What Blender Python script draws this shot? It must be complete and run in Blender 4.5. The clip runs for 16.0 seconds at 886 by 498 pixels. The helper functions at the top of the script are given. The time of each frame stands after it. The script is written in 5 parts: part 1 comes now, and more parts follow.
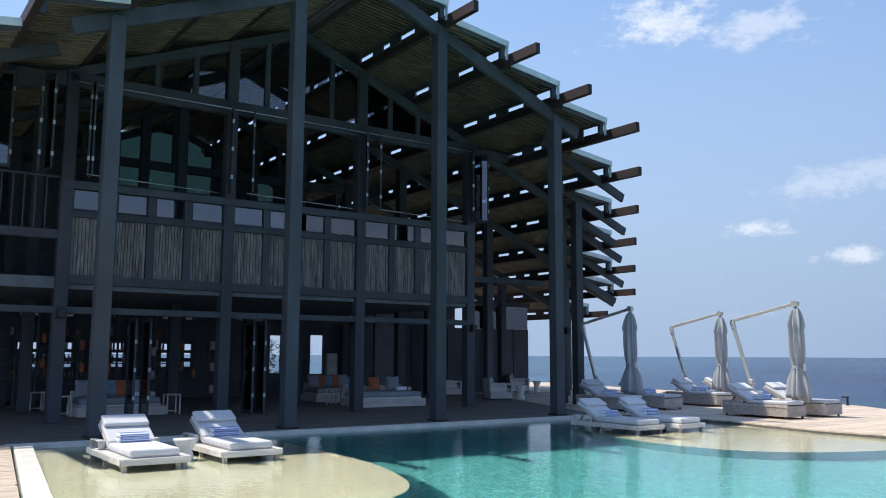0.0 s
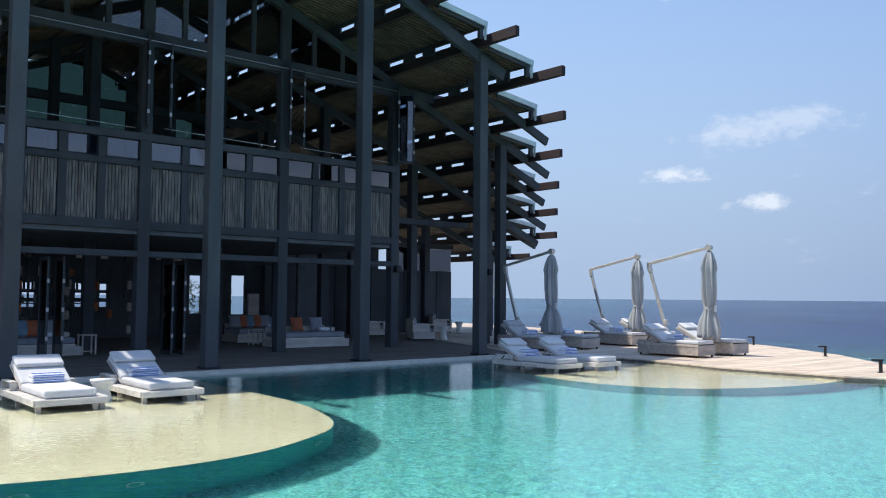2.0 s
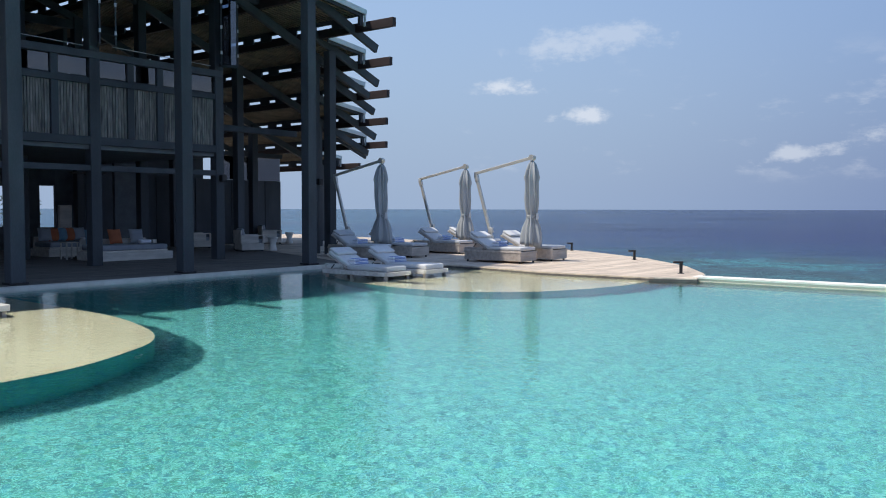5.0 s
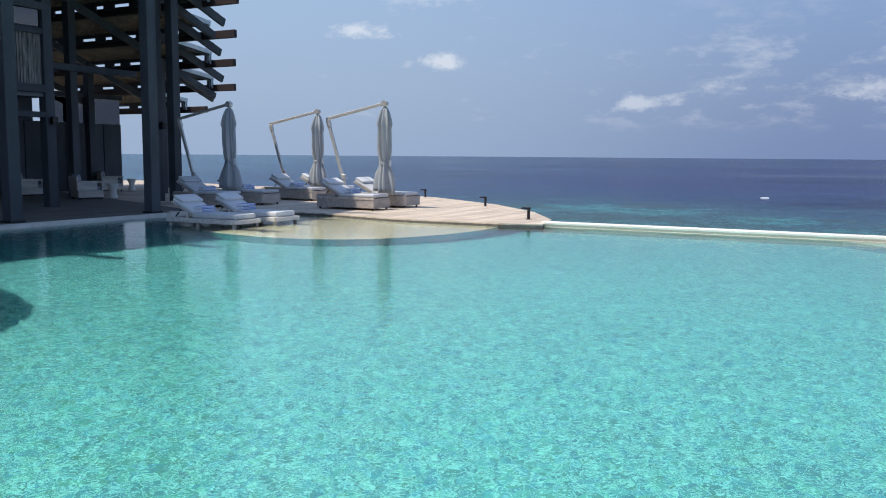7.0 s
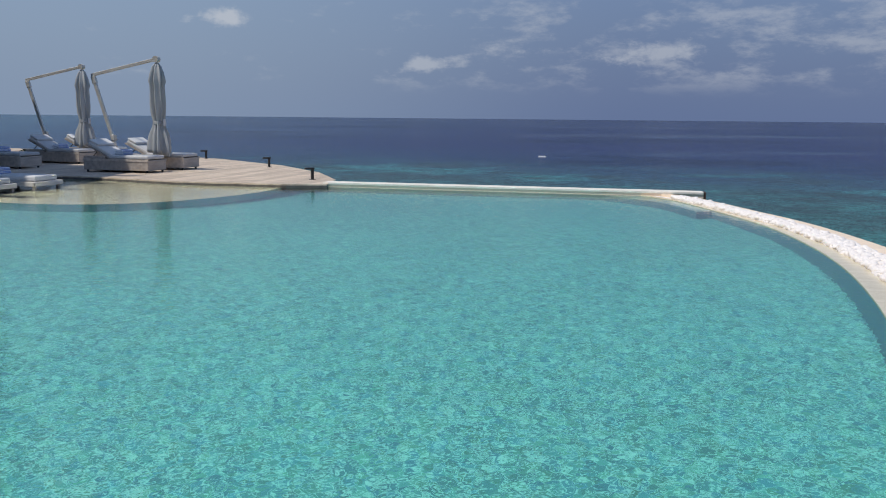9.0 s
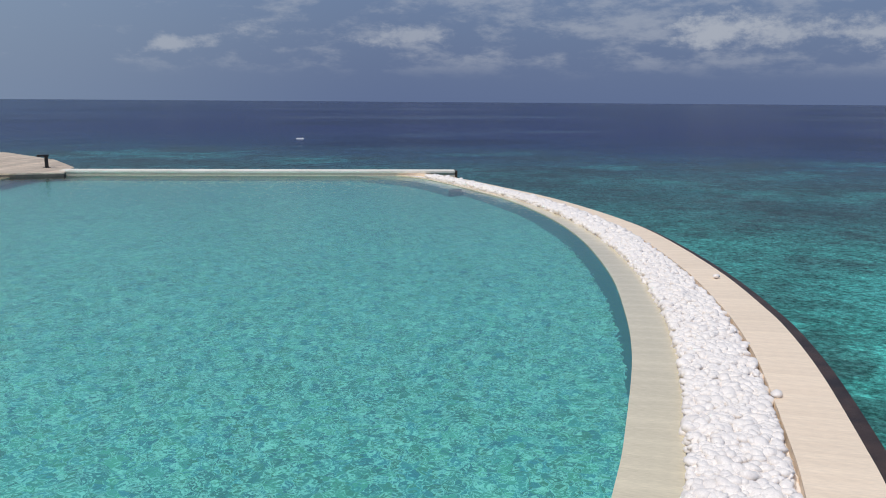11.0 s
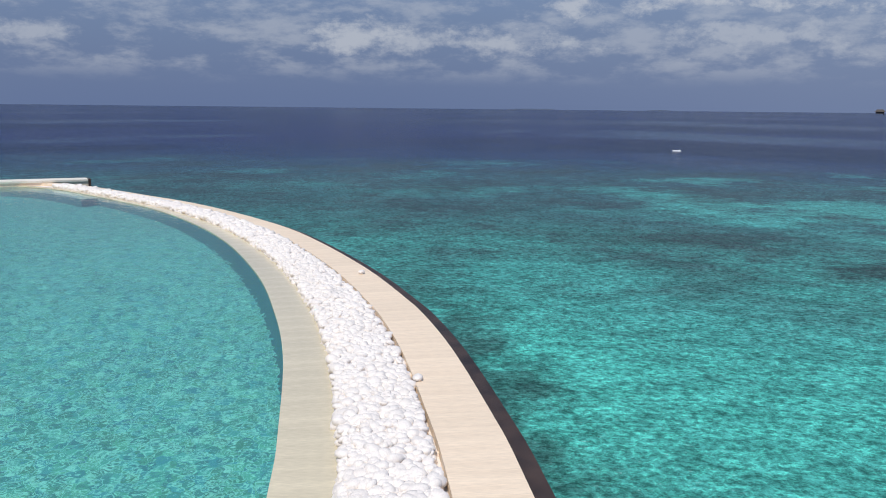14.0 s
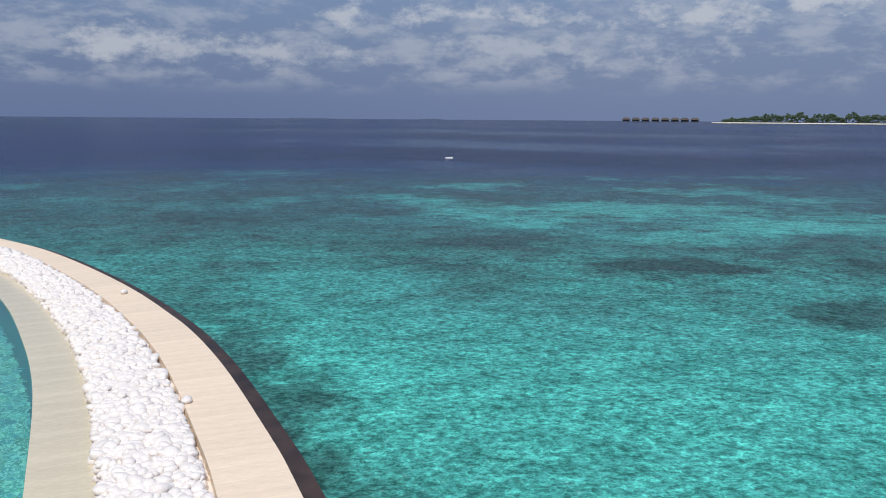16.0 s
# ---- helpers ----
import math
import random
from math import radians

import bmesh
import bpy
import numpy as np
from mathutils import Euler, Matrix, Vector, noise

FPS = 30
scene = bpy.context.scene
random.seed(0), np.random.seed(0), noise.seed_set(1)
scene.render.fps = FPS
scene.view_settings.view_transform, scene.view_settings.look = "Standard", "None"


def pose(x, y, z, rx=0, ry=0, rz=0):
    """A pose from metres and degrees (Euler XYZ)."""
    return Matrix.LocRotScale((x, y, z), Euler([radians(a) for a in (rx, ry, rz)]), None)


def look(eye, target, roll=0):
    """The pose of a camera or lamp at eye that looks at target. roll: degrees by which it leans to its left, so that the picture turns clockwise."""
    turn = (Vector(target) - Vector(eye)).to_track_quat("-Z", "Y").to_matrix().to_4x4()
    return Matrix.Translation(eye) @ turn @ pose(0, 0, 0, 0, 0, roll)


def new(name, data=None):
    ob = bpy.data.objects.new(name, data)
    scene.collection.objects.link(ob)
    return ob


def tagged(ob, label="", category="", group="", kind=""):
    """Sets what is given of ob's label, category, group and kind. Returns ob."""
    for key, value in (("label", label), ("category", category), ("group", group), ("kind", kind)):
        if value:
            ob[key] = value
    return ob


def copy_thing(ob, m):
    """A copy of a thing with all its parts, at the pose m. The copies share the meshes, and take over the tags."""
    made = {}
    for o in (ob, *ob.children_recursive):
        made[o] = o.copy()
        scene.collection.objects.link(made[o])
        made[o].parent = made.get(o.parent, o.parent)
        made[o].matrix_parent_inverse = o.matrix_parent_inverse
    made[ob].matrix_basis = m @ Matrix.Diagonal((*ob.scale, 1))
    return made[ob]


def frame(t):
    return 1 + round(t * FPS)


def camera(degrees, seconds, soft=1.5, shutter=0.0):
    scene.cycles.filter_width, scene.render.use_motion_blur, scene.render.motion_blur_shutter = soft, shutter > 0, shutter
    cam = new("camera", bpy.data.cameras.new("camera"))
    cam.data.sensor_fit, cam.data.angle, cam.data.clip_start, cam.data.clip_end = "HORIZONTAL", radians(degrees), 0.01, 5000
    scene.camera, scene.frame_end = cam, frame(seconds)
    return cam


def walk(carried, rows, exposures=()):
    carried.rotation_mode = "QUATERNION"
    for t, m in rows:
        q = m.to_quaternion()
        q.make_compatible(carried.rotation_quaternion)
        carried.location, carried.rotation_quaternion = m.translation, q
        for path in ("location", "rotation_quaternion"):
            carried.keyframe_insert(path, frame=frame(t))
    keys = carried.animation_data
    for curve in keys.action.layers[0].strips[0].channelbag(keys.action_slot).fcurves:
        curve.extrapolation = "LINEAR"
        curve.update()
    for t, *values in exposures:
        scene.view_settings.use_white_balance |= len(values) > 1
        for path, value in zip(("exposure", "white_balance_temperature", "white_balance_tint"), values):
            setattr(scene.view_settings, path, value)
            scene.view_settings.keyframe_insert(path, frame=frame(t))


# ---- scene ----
# seconds, x, y, z, yaw, pitch, roll of the standing camera
PATH = [
    (0.0, -0.167, -0.028, 1.709, 0.000, 7.182, -0.286),
    (0.5, -0.170, -0.017, 1.704, -1.414, 6.024, -0.106),
    (1.0, -0.197, 0.014, 1.718, -2.832, 5.222, -0.156),
    (1.5, -0.197, 0.020, 1.696, -4.018, 4.442, -0.357),
    (2.0, -0.201, 0.007, 1.684, -5.257, 3.274, -0.474),
    (2.5, -0.188, 0.006, 1.677, -7.350, 1.892, -0.332),
    (3.0, -0.156, 0.023, 1.675, -9.422, 0.424, -0.176),
    (3.5, -0.142, 0.047, 1.679, -11.228, -0.799, -0.088),
    (5.8, -0.085, -0.042, 1.633, -20.326, -4.280, -0.177),
    (6.0, -0.054, -0.049, 1.652, -21.394, -4.833, -0.207),
    (6.5, -0.031, -0.005, 1.635, -23.814, -5.726, -0.343),
    (7.0, 0.000, 0.000, 1.650, -26.330, -6.340, -0.443),
    (7.5, 0.062, 0.047, 1.623, -29.771, -6.896, -0.401),
    (8.0, 0.130, 0.041, 1.666, -33.934, -7.793, -0.493),
    (8.2, 0.146, -0.013, 1.658, -35.418, -8.048, -0.523),
    (10.3, 0.165, -0.172, 1.622, -49.606, -9.658, -0.338),
    (10.5, 0.170, -0.182, 1.637, -51.543, -9.703, -0.300),
    (11.0, 0.178, -0.179, 1.634, -56.698, -9.962, -0.406),
    (11.5, 0.203, -0.184, 1.635, -61.748, -10.506, -0.615),
    (12.0, 0.195, -0.197, 1.639, -65.706, -10.528, -0.900),
    (12.5, 0.182, -0.206, 1.642, -68.778, -10.060, -0.894),
    (13.0, 0.235, -0.211, 1.626, -72.166, -9.718, -0.831),
    (13.5, 0.240, -0.228, 1.622, -76.283, -9.622, -0.781),
    (14.0, 0.233, -0.238, 1.626, -80.168, -9.533, -0.585),
    (14.5, 0.239, -0.250, 1.623, -83.268, -9.401, -0.031),
    (15.0, 0.262, -0.275, 1.622, -87.779, -9.221, -0.028),
    (15.5, 0.333, -0.286, 1.602, -92.216, -9.061, -0.529),
    (16.0, 0.268, -0.305, 1.622, -95.180, -8.805, -0.414),
]

EXPOSURES = [(0.0, 0.30), (0.5, 0.38), (1.5, 0.34), (2.5, 0.28), (3.5, 0.16), (6.0, 0.06), (7.0, 0.05), (8.0, -0.24), (10.5, -0.64), (13.0, -0.48), (16.0, -0.46)]
cam = camera(55.6, 16.0, soft=1.0)
walk(cam, [(t, pose(x, y, z, 90 + pitch, roll, yaw)) for t, x, y, z, yaw, pitch, roll in PATH], EXPOSURES)

# ---- light ----
SUN = Vector((-0.528, 0.105, 1.0)).normalized()
world = bpy.data.worlds.new("world")
scene.world = world
world.use_nodes = True


def sky_nodes():
    nt = world.node_tree
    nt.nodes.clear()
    out = nt.nodes.new("ShaderNodeOutputWorld")
    bg = nt.nodes.new("ShaderNodeBackground")
    sky = nt.nodes.new("ShaderNodeTexSky")
    sky.sky_type = "NISHITA"
    sky.sun_disc = False
    sky.sun_elevation = math.asin(SUN.z)
    sky.sun_rotation = math.atan2(SUN.x, SUN.y)
    sky.air_density, sky.dust_density, sky.ozone_density = 1.0, 0.35, 3.0
    bg.inputs["Strength"].default_value = 0.19
    co = nt.nodes.new("ShaderNodeTexCoord")
    sep = nt.nodes.new("ShaderNodeSeparateXYZ")
    nt.links.new(co.outputs["Generated"], sep.inputs[0])
    def math_node(op, a, b):
        n = nt.nodes.new("ShaderNodeMath")
        n.operation = op
        for i, v in enumerate((a, b)):
            if isinstance(v, (int, float)):
                n.inputs[i].default_value = v
            else:
                nt.links.new(v, n.inputs[i])
        return n.outputs[0]

    def ranged(v, a, b, lo=0.0, hi=1.0):
        n = nt.nodes.new("ShaderNodeMapRange")
        n.interpolation_type = "SMOOTHSTEP"
        for k, q in (("From Min", a), ("From Max", b), ("To Min", lo), ("To Max", hi)):
            n.inputs[k].default_value = q
        nt.links.new(v, n.inputs["Value"])
        return n.outputs[0]

    def noise_node(stretch, size, detail, rough):
        mp = nt.nodes.new("ShaderNodeMapping")
        mp.inputs["Scale"].default_value = stretch
        nt.links.new(co.outputs["Generated"], mp.inputs[0])
        n = nt.nodes.new("ShaderNodeTexNoise")
        n.inputs["Scale"].default_value, n.inputs["Detail"].default_value, n.inputs["Roughness"].default_value = size, detail, rough
        nt.links.new(mp.outputs[0], n.inputs["Vector"])
        return n.outputs["Fac"]

    # flattened cloud bank low over the sea, denser towards the open side
    open_side = ranged(sep.outputs[0], 0.35, 1.0, -0.06, 0.10)
    bank = ranged(math_node("ADD", noise_node((5.0, 5.0, 14.0), 2.7, 9.0, 0.62), open_side), 0.53, 0.76)
    height = math_node("MULTIPLY", ranged(sep.outputs[2], 0.022, 0.055), ranged(sep.outputs[2], 0.10, 0.20, 1.0, 0.0))
    cover = math_node("MULTIPLY", math_node("MULTIPLY", bank, height), 0.46)
    # single clouds: bearing and height in degrees, half width, half height, strength
    ragged = math_node("ADD", math_node("MULTIPLY", noise_node((1.0, 1.0, 1.9), 30.0, 7.0, 0.66), 4.6), math_node("MULTIPLY", noise_node((1.0, 1.0, 2.4), 11.0, 4.0, 0.55), 2.6))
    for az, el, wide, high, strength in ((-15.2, 21.5, 2.8, 1.1, 0.95), (-21.4, 20.8, 2.6, 1.1, 0.6), (-21.0, 8.1, 1.8, 0.42, 0.85), (-26.0, 6.25, 1.2, 0.42, 0.8), (-25.4, 10.7, 3.0, 0.8, 0.45), (-28.5, 11.2, 2.4, 0.6, 0.4),
                                         (-39.2, 3.5, 2.0, 0.5, 0.6), (-45.5, 4.4, 1.8, 0.45, 0.55), (-54.0, 4.2, 2.4, 0.6, 0.6), (-74.4, 4.6, 2.6, 0.8, 0.8), (-83.0, 4.2, 7.0, 0.65, 0.7),
                                         (-88.3, 6.6, 2.0, 0.9, 0.8), (-98.3, 6.6, 4.8, 0.7, 0.85), (-111.0, 6.6, 6.0, 0.9, 0.85), (-118.6, 7.2, 3.0, 0.7, 0.9), (-103.0, 4.7, 9.0, 1.1, 0.6)):
        a, e = radians(az), radians(el)
        c = Vector((-math.sin(a) * math.cos(e), math.cos(a) * math.cos(e), math.sin(e)))
        off = nt.nodes.new("ShaderNodeVectorMath")
        off.operation = "SUBTRACT"
        off.inputs[1].default_value = c
        nt.links.new(co.outputs["Generated"], off.inputs[0])
        size = nt.nodes.new("ShaderNodeVectorMath")
        size.operation = "MULTIPLY"
        size.inputs[1].default_value = (1 / radians(wide), 1 / radians(wide), 1 / radians(high))
        nt.links.new(off.outputs[0], size.inputs[0])
        away = nt.nodes.new("ShaderNodeVectorMath")
        away.operation = "LENGTH"
        nt.links.new(size.outputs[0], away.inputs[0])
        rag = math_node("ADD", away.outputs["Value"], math_node("SUBTRACT", 3.65, ragged))
        cover = math_node("MAXIMUM", cover, ranged(rag, 0.0, 1.5, strength, 0.0))
    keep = nt.nodes.new("ShaderNodeMath")
    keep.operation = "MULTIPLY"
    keep.inputs[1].default_value = 0.80
    nt.links.new(cover, keep.inputs[0])
    # sea haze over the horizon, paler towards the sun's side
    hz = nt.nodes.new("ShaderNodeMapRange")
    hz.interpolation_type = "SMOOTHSTEP"
    hz.inputs["From Min"].default_value, hz.inputs["From Max"].default_value = -0.02, 0.62
    hz.inputs["To Min"].default_value, hz.inputs["To Max"].default_value = 1.0, 0.0
    nt.links.new(sep.outputs[2], hz.inputs["Value"])
    toward = nt.nodes.new("ShaderNodeMapRange")
    toward.interpolation_type = "SMOOTHSTEP"
    toward.inputs["From Min"].default_value, toward.inputs["From Max"].default_value = 0.58, 1.0
    nt.links.new(sep.outputs[1], toward.inputs["Value"])
    haze = nt.nodes.new("ShaderNodeMix")
    haze.data_type = "RGBA"
    lee = nt.nodes.new("ShaderNodeMix")
    lee.data_type = "RGBA"
    lee.inputs["A"].default_value, lee.inputs["B"].default_value = (0.93, 1.30, 2.34, 1), (1.16, 1.54, 2.58, 1)
    nt.links.new(ranged(sep.outputs[1], 0.30, -0.35), lee.inputs["Factor"])
    nt.links.new(lee.outputs["Result"], haze.inputs["A"])
    haze.inputs["B"].default_value = (1.68, 2.22, 3.15, 1)
    nt.links.new(toward.outputs[0], haze.inputs["Factor"])
    tint = nt.nodes.new("ShaderNodeMix")
    tint.data_type = "RGBA"
    nt.links.new(hz.outputs[0], tint.inputs["Factor"])
    nt.links.new(sky.outputs[0], tint.inputs["A"])
    nt.links.new(haze.outputs["Result"], tint.inputs["B"])
    mix = nt.nodes.new("ShaderNodeMix")
    mix.data_type = "RGBA"
    mix.inputs["B"].default_value = (4.1, 4.3, 4.65, 1)
    nt.links.new(keep.outputs[0], mix.inputs["Factor"])
    nt.links.new(tint.outputs["Result"], mix.inputs["A"])
    nt.links.new(mix.outputs["Result"], bg.inputs["Color"])
    nt.links.new(bg.outputs[0], out.inputs[0])


sky_nodes()
sun = new("sun", bpy.data.lights.new("sun", "SUN"))
sun.data.energy, sun.data.angle, sun.data.color = 4.3, radians(0.6), (1.0, 0.95, 0.87)
sun.matrix_world = look(SUN * 60, (0, 0, 0))


# ---- materials ----
def material(name, color, color2=None, rough=0.6, metal=0.0, scale=(3.0, 3.0, 3.0), noise_scale=1.0, bump=0.15, fine=60.0, dist=0.01,
             vary=0.12, spec=0.5, coords="Object", lo=0.35, hi=0.65):
    """Two-scale procedural surface: broad stains between two colours, fine grain in tone and relief, a little change from piece to piece."""
    mat = bpy.data.materials.new(name)
    mat.use_nodes = True
    nt = mat.node_tree
    p = nt.nodes["Principled BSDF"]
    color2 = color2 or tuple(c * 0.72 for c in color)
    co = nt.nodes.new("ShaderNodeTexCoord")
    mp = nt.nodes.new("ShaderNodeMapping")
    mp.inputs["Scale"].default_value = scale
    nt.links.new(co.outputs[coords], mp.inputs[0])
    n1 = nt.nodes.new("ShaderNodeTexNoise")
    n1.inputs["Scale"].default_value, n1.inputs["Detail"].default_value = noise_scale, 6.0
    nt.links.new(mp.outputs[0], n1.inputs["Vector"])
    ramp = nt.nodes.new("ShaderNodeValToRGB")
    ramp.color_ramp.elements[0].position, ramp.color_ramp.elements[1].position = lo, hi
    ramp.color_ramp.elements[0].color, ramp.color_ramp.elements[1].color = (*color2, 1), (*color, 1)
    nt.links.new(n1.outputs["Fac"], ramp.inputs[0])
    n2 = nt.nodes.new("ShaderNodeTexNoise")
    n2.inputs["Scale"].default_value, n2.inputs["Detail"].default_value = fine, 3.0
    nt.links.new(mp.outputs[0], n2.inputs["Vector"])
    info = nt.nodes.new("ShaderNodeObjectInfo")
    tone = nt.nodes.new("ShaderNodeMapRange")
    tone.inputs["To Min"].default_value, tone.inputs["To Max"].default_value = 1 - vary, 1 + vary
    nt.links.new(info.outputs["Random"], tone.inputs["Value"])
    grain = nt.nodes.new("ShaderNodeMapRange")
    grain.inputs["To Min"].default_value, grain.inputs["To Max"].default_value = 0.8, 1.2
    nt.links.new(n2.outputs["Fac"], grain.inputs["Value"])
    mul = nt.nodes.new("ShaderNodeMath")
    mul.operation = "MULTIPLY"
    nt.links.new(tone.outputs[0], mul.inputs[0])
    nt.links.new(grain.outputs[0], mul.inputs[1])
    sc = nt.nodes.new("ShaderNodeVectorMath")
    sc.operation = "SCALE"
    nt.links.new(ramp.outputs[0], sc.inputs[0])
    nt.links.new(mul.outputs[0], sc.inputs["Scale"])
    nt.links.new(sc.outputs[0], p.inputs["Base Color"])
    bp = nt.nodes.new("ShaderNodeBump")
    bp.inputs["Strength"].default_value, bp.inputs["Distance"].default_value = bump, dist
    nt.links.new(n2.outputs["Fac"], bp.inputs["Height"])
    nt.links.new(bp.outputs[0], p.inputs["Normal"])
    p.inputs["Roughness"].default_value, p.inputs["Metallic"].default_value = rough, metal
    p.inputs["Specular IOR Level"].default_value = spec
    return mat


M_TIMBER = material("charcoal_timber", (0.072, 0.081, 0.090), (0.050, 0.057, 0.064), 0.62, scale=(1.5, 1.5, 0.5), fine=30, spec=0.3)
M_TAIL = material("purlin_timber", (0.056, 0.038, 0.036), (0.030, 0.022, 0.022), 0.6, scale=(2, 0.4, 2), fine=25, spec=0.3)
M_PLANK = material("weathered_plank", (0.26, 0.243, 0.218), (0.10, 0.096, 0.091), 0.8, scale=(14, 14, 2.2), fine=14, bump=0.6, vary=0.22)
M_BATTEN = material("roof_batten", (0.22, 0.175, 0.12), (0.12, 0.098, 0.072), 0.7, scale=(2, 2, 2), vary=0.2)
M_FASCIA = material("white_fascia", (0.72, 0.78, 0.78), (0.60, 0.66, 0.66), 0.5, vary=0.03)
M_ROOF = material("roof_sheet", (0.34, 0.35, 0.36), (0.25, 0.26, 0.27), 0.55)
M_INNER = material("dark_interior", (0.135, 0.148, 0.158), (0.100, 0.110, 0.118), 0.8)
# near-black colour that paints the shade between the roof battens
M_GAPSHADE = material("batten_gap_shade", (0.030, 0.028, 0.027), (0.020, 0.019, 0.018), 0.85)
M_FLOORIN = material("interior_boards", (0.09, 0.075, 0.065), (0.06, 0.05, 0.045), 0.5, scale=(6, 0.7, 1))
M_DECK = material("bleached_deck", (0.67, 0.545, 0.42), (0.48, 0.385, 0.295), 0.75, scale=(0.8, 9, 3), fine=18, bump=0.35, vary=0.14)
# darker copy of the deck boards, with the pavilion's shade put into its colour
M_SHADEDECK = material("shaded_deck", (0.165, 0.145, 0.125), (0.095, 0.084, 0.074), 0.75, scale=(0.8, 9, 3), fine=18, bump=0.35, vary=0.16)
M_STONE = material("travertine", (0.90, 0.73, 0.545), (0.83, 0.66, 0.485), 0.55, scale=(9.0, 0.9, 3), noise_scale=1.6, fine=22, bump=0.10, vary=0.03)
M_WETSTONE = material("wet_travertine", (0.74, 0.645, 0.455), (0.655, 0.565, 0.395), 0.2, scale=(7.0, 0.9, 3), noise_scale=1.4, fine=22, bump=0.05, vary=0.025)
M_COPING = material("pale_coping", (0.72, 0.69, 0.61), (0.60, 0.57, 0.50), 0.6, fine=40, vary=0.06)
M_CAP = material("white_capstone", (0.86, 0.80, 0.70), (0.78, 0.72, 0.62), 0.6, fine=40, vary=0.03)
M_EDGE = material("dark_metal_edge", (0.080, 0.050, 0.038), (0.030, 0.021, 0.018), 0.5, spec=0.25, scale=(4, 4, 1))
M_PEBBLE = material("white_pebble", (0.83, 0.765, 0.705), (0.77, 0.70, 0.64), 0.5, scale=(3, 3, 3), noise_scale=2.0, fine=40, bump=0.1, vary=0.06, lo=0.25, hi=0.5)
M_BLEACH = material("bleached_teak", (0.50, 0.44, 0.385), (0.36, 0.315, 0.275), 0.75, scale=(2, 9, 9), fine=14, bump=0.3)
M_LIMED = material("limed_wood", (0.66, 0.62, 0.56), (0.52, 0.48, 0.43), 0.7, scale=(2, 9, 9), fine=14, bump=0.3)
M_CUSHION = material("offwhite_canvas", (0.64, 0.635, 0.625), (0.57, 0.565, 0.56), 0.9, fine=140, bump=0.3, dist=0.004)
M_GREYPAD = material("grey_canvas", (0.34, 0.36, 0.39), (0.27, 0.29, 0.32), 0.9, fine=140, bump=0.3, dist=0.004)
M_ORANGE = material("orange_fabric", (0.44, 0.14, 0.06), (0.33, 0.10, 0.045), 0.9, fine=120)
M_BLUEPIL = material("blue_grey_fabric", (0.20, 0.32, 0.40), (0.13, 0.22, 0.30), 0.9, scale=(5, 5, 5), fine=40)
M_TOWEL = material("white_towel", (0.78, 0.79, 0.83), (0.70, 0.71, 0.76), 0.95, fine=160, bump=0.5, dist=0.004)
M_STRIPE = material("blue_towel_stripe", (0.16, 0.26, 0.58), (0.12, 0.20, 0.48), 0.95, fine=160, bump=0.5, dist=0.004)
M_CANOPY = material("grey_awning", (0.43, 0.44, 0.44), (0.34, 0.355, 0.36), 0.85, scale=(4, 4, 1), fine=80)
M_ALU = material("champagne_aluminium", (0.66, 0.63, 0.57), (0.58, 0.55, 0.50), 0.4, metal=0.35, vary=0.03)
M_BLACK = material("black_metal", (0.018, 0.018, 0.020), (0.012, 0.012, 0.013), 0.45)
M_CERAMIC = material("white_ceramic", (0.74, 0.72, 0.68), (0.66, 0.64, 0.60), 0.45)
M_LEAF = material("far_foliage", (0.055, 0.095, 0.032), (0.022, 0.042, 0.016), 0.7, scale=(0.3, 0.3, 0.3), noise_scale=1.5, fine=6)
M_SAND = material("far_sand", (0.72, 0.66, 0.54), (0.62, 0.56, 0.45), 0.8, scale=(0.1, 0.1, 0.1))
M_THATCH = material("far_thatch", (0.10, 0.085, 0.07), (0.06, 0.05, 0.045), 0.85)
M_HAZE = material("hazy_shore", (0.075, 0.10, 0.15), (0.06, 0.085, 0.13), 0.9)
M_HULL = material("white_hull", (0.8, 0.8, 0.8), (0.72, 0.72, 0.73), 0.4)
M_HINGE = material("steel_hinge", (0.55, 0.56, 0.58), (0.45, 0.46, 0.48), 0.35, metal=0.6)


def glass_material(name, tint, gloss_rough=0.02):
    """Thin pane: clear with a slight tint, mirror-like where the Fresnel gloss takes over."""
    mat = bpy.data.materials.new(name)
    mat.use_nodes = True
    nt = mat.node_tree
    nt.nodes.remove(nt.nodes["Principled BSDF"])
    tr = nt.nodes.new("ShaderNodeBsdfTransparent")
    tr.inputs[0].default_value = (*tint, 1)
    gl = nt.nodes.new("ShaderNodeBsdfGlossy")
    gl.inputs["Roughness"].default_value = gloss_rough
    fr = nt.nodes.new("ShaderNodeFresnel")
    fr.inputs[0].default_value = 1.8
    mx = nt.nodes.new("ShaderNodeMixShader")
    nt.links.new(fr.outputs[0], mx.inputs[0])
    nt.links.new(tr.outputs[0], mx.inputs[1])
    nt.links.new(gl.outputs[0], mx.inputs[2])
    nt.links.new(mx.outputs[0], nt.nodes["Material Output"].inputs[0])
    return mat


M_COATED = glass_material("coated_glass", (0.42, 0.50, 0.60))
next(n for n in M_COATED.node_tree.nodes if n.type == "FRESNEL").inputs[0].default_value = 2.3
M_GREEN = glass_material("green_glass", (0.17, 0.235, 0.21))
M_GLASS = glass_material("window_glass", (0.72, 0.78, 0.80))


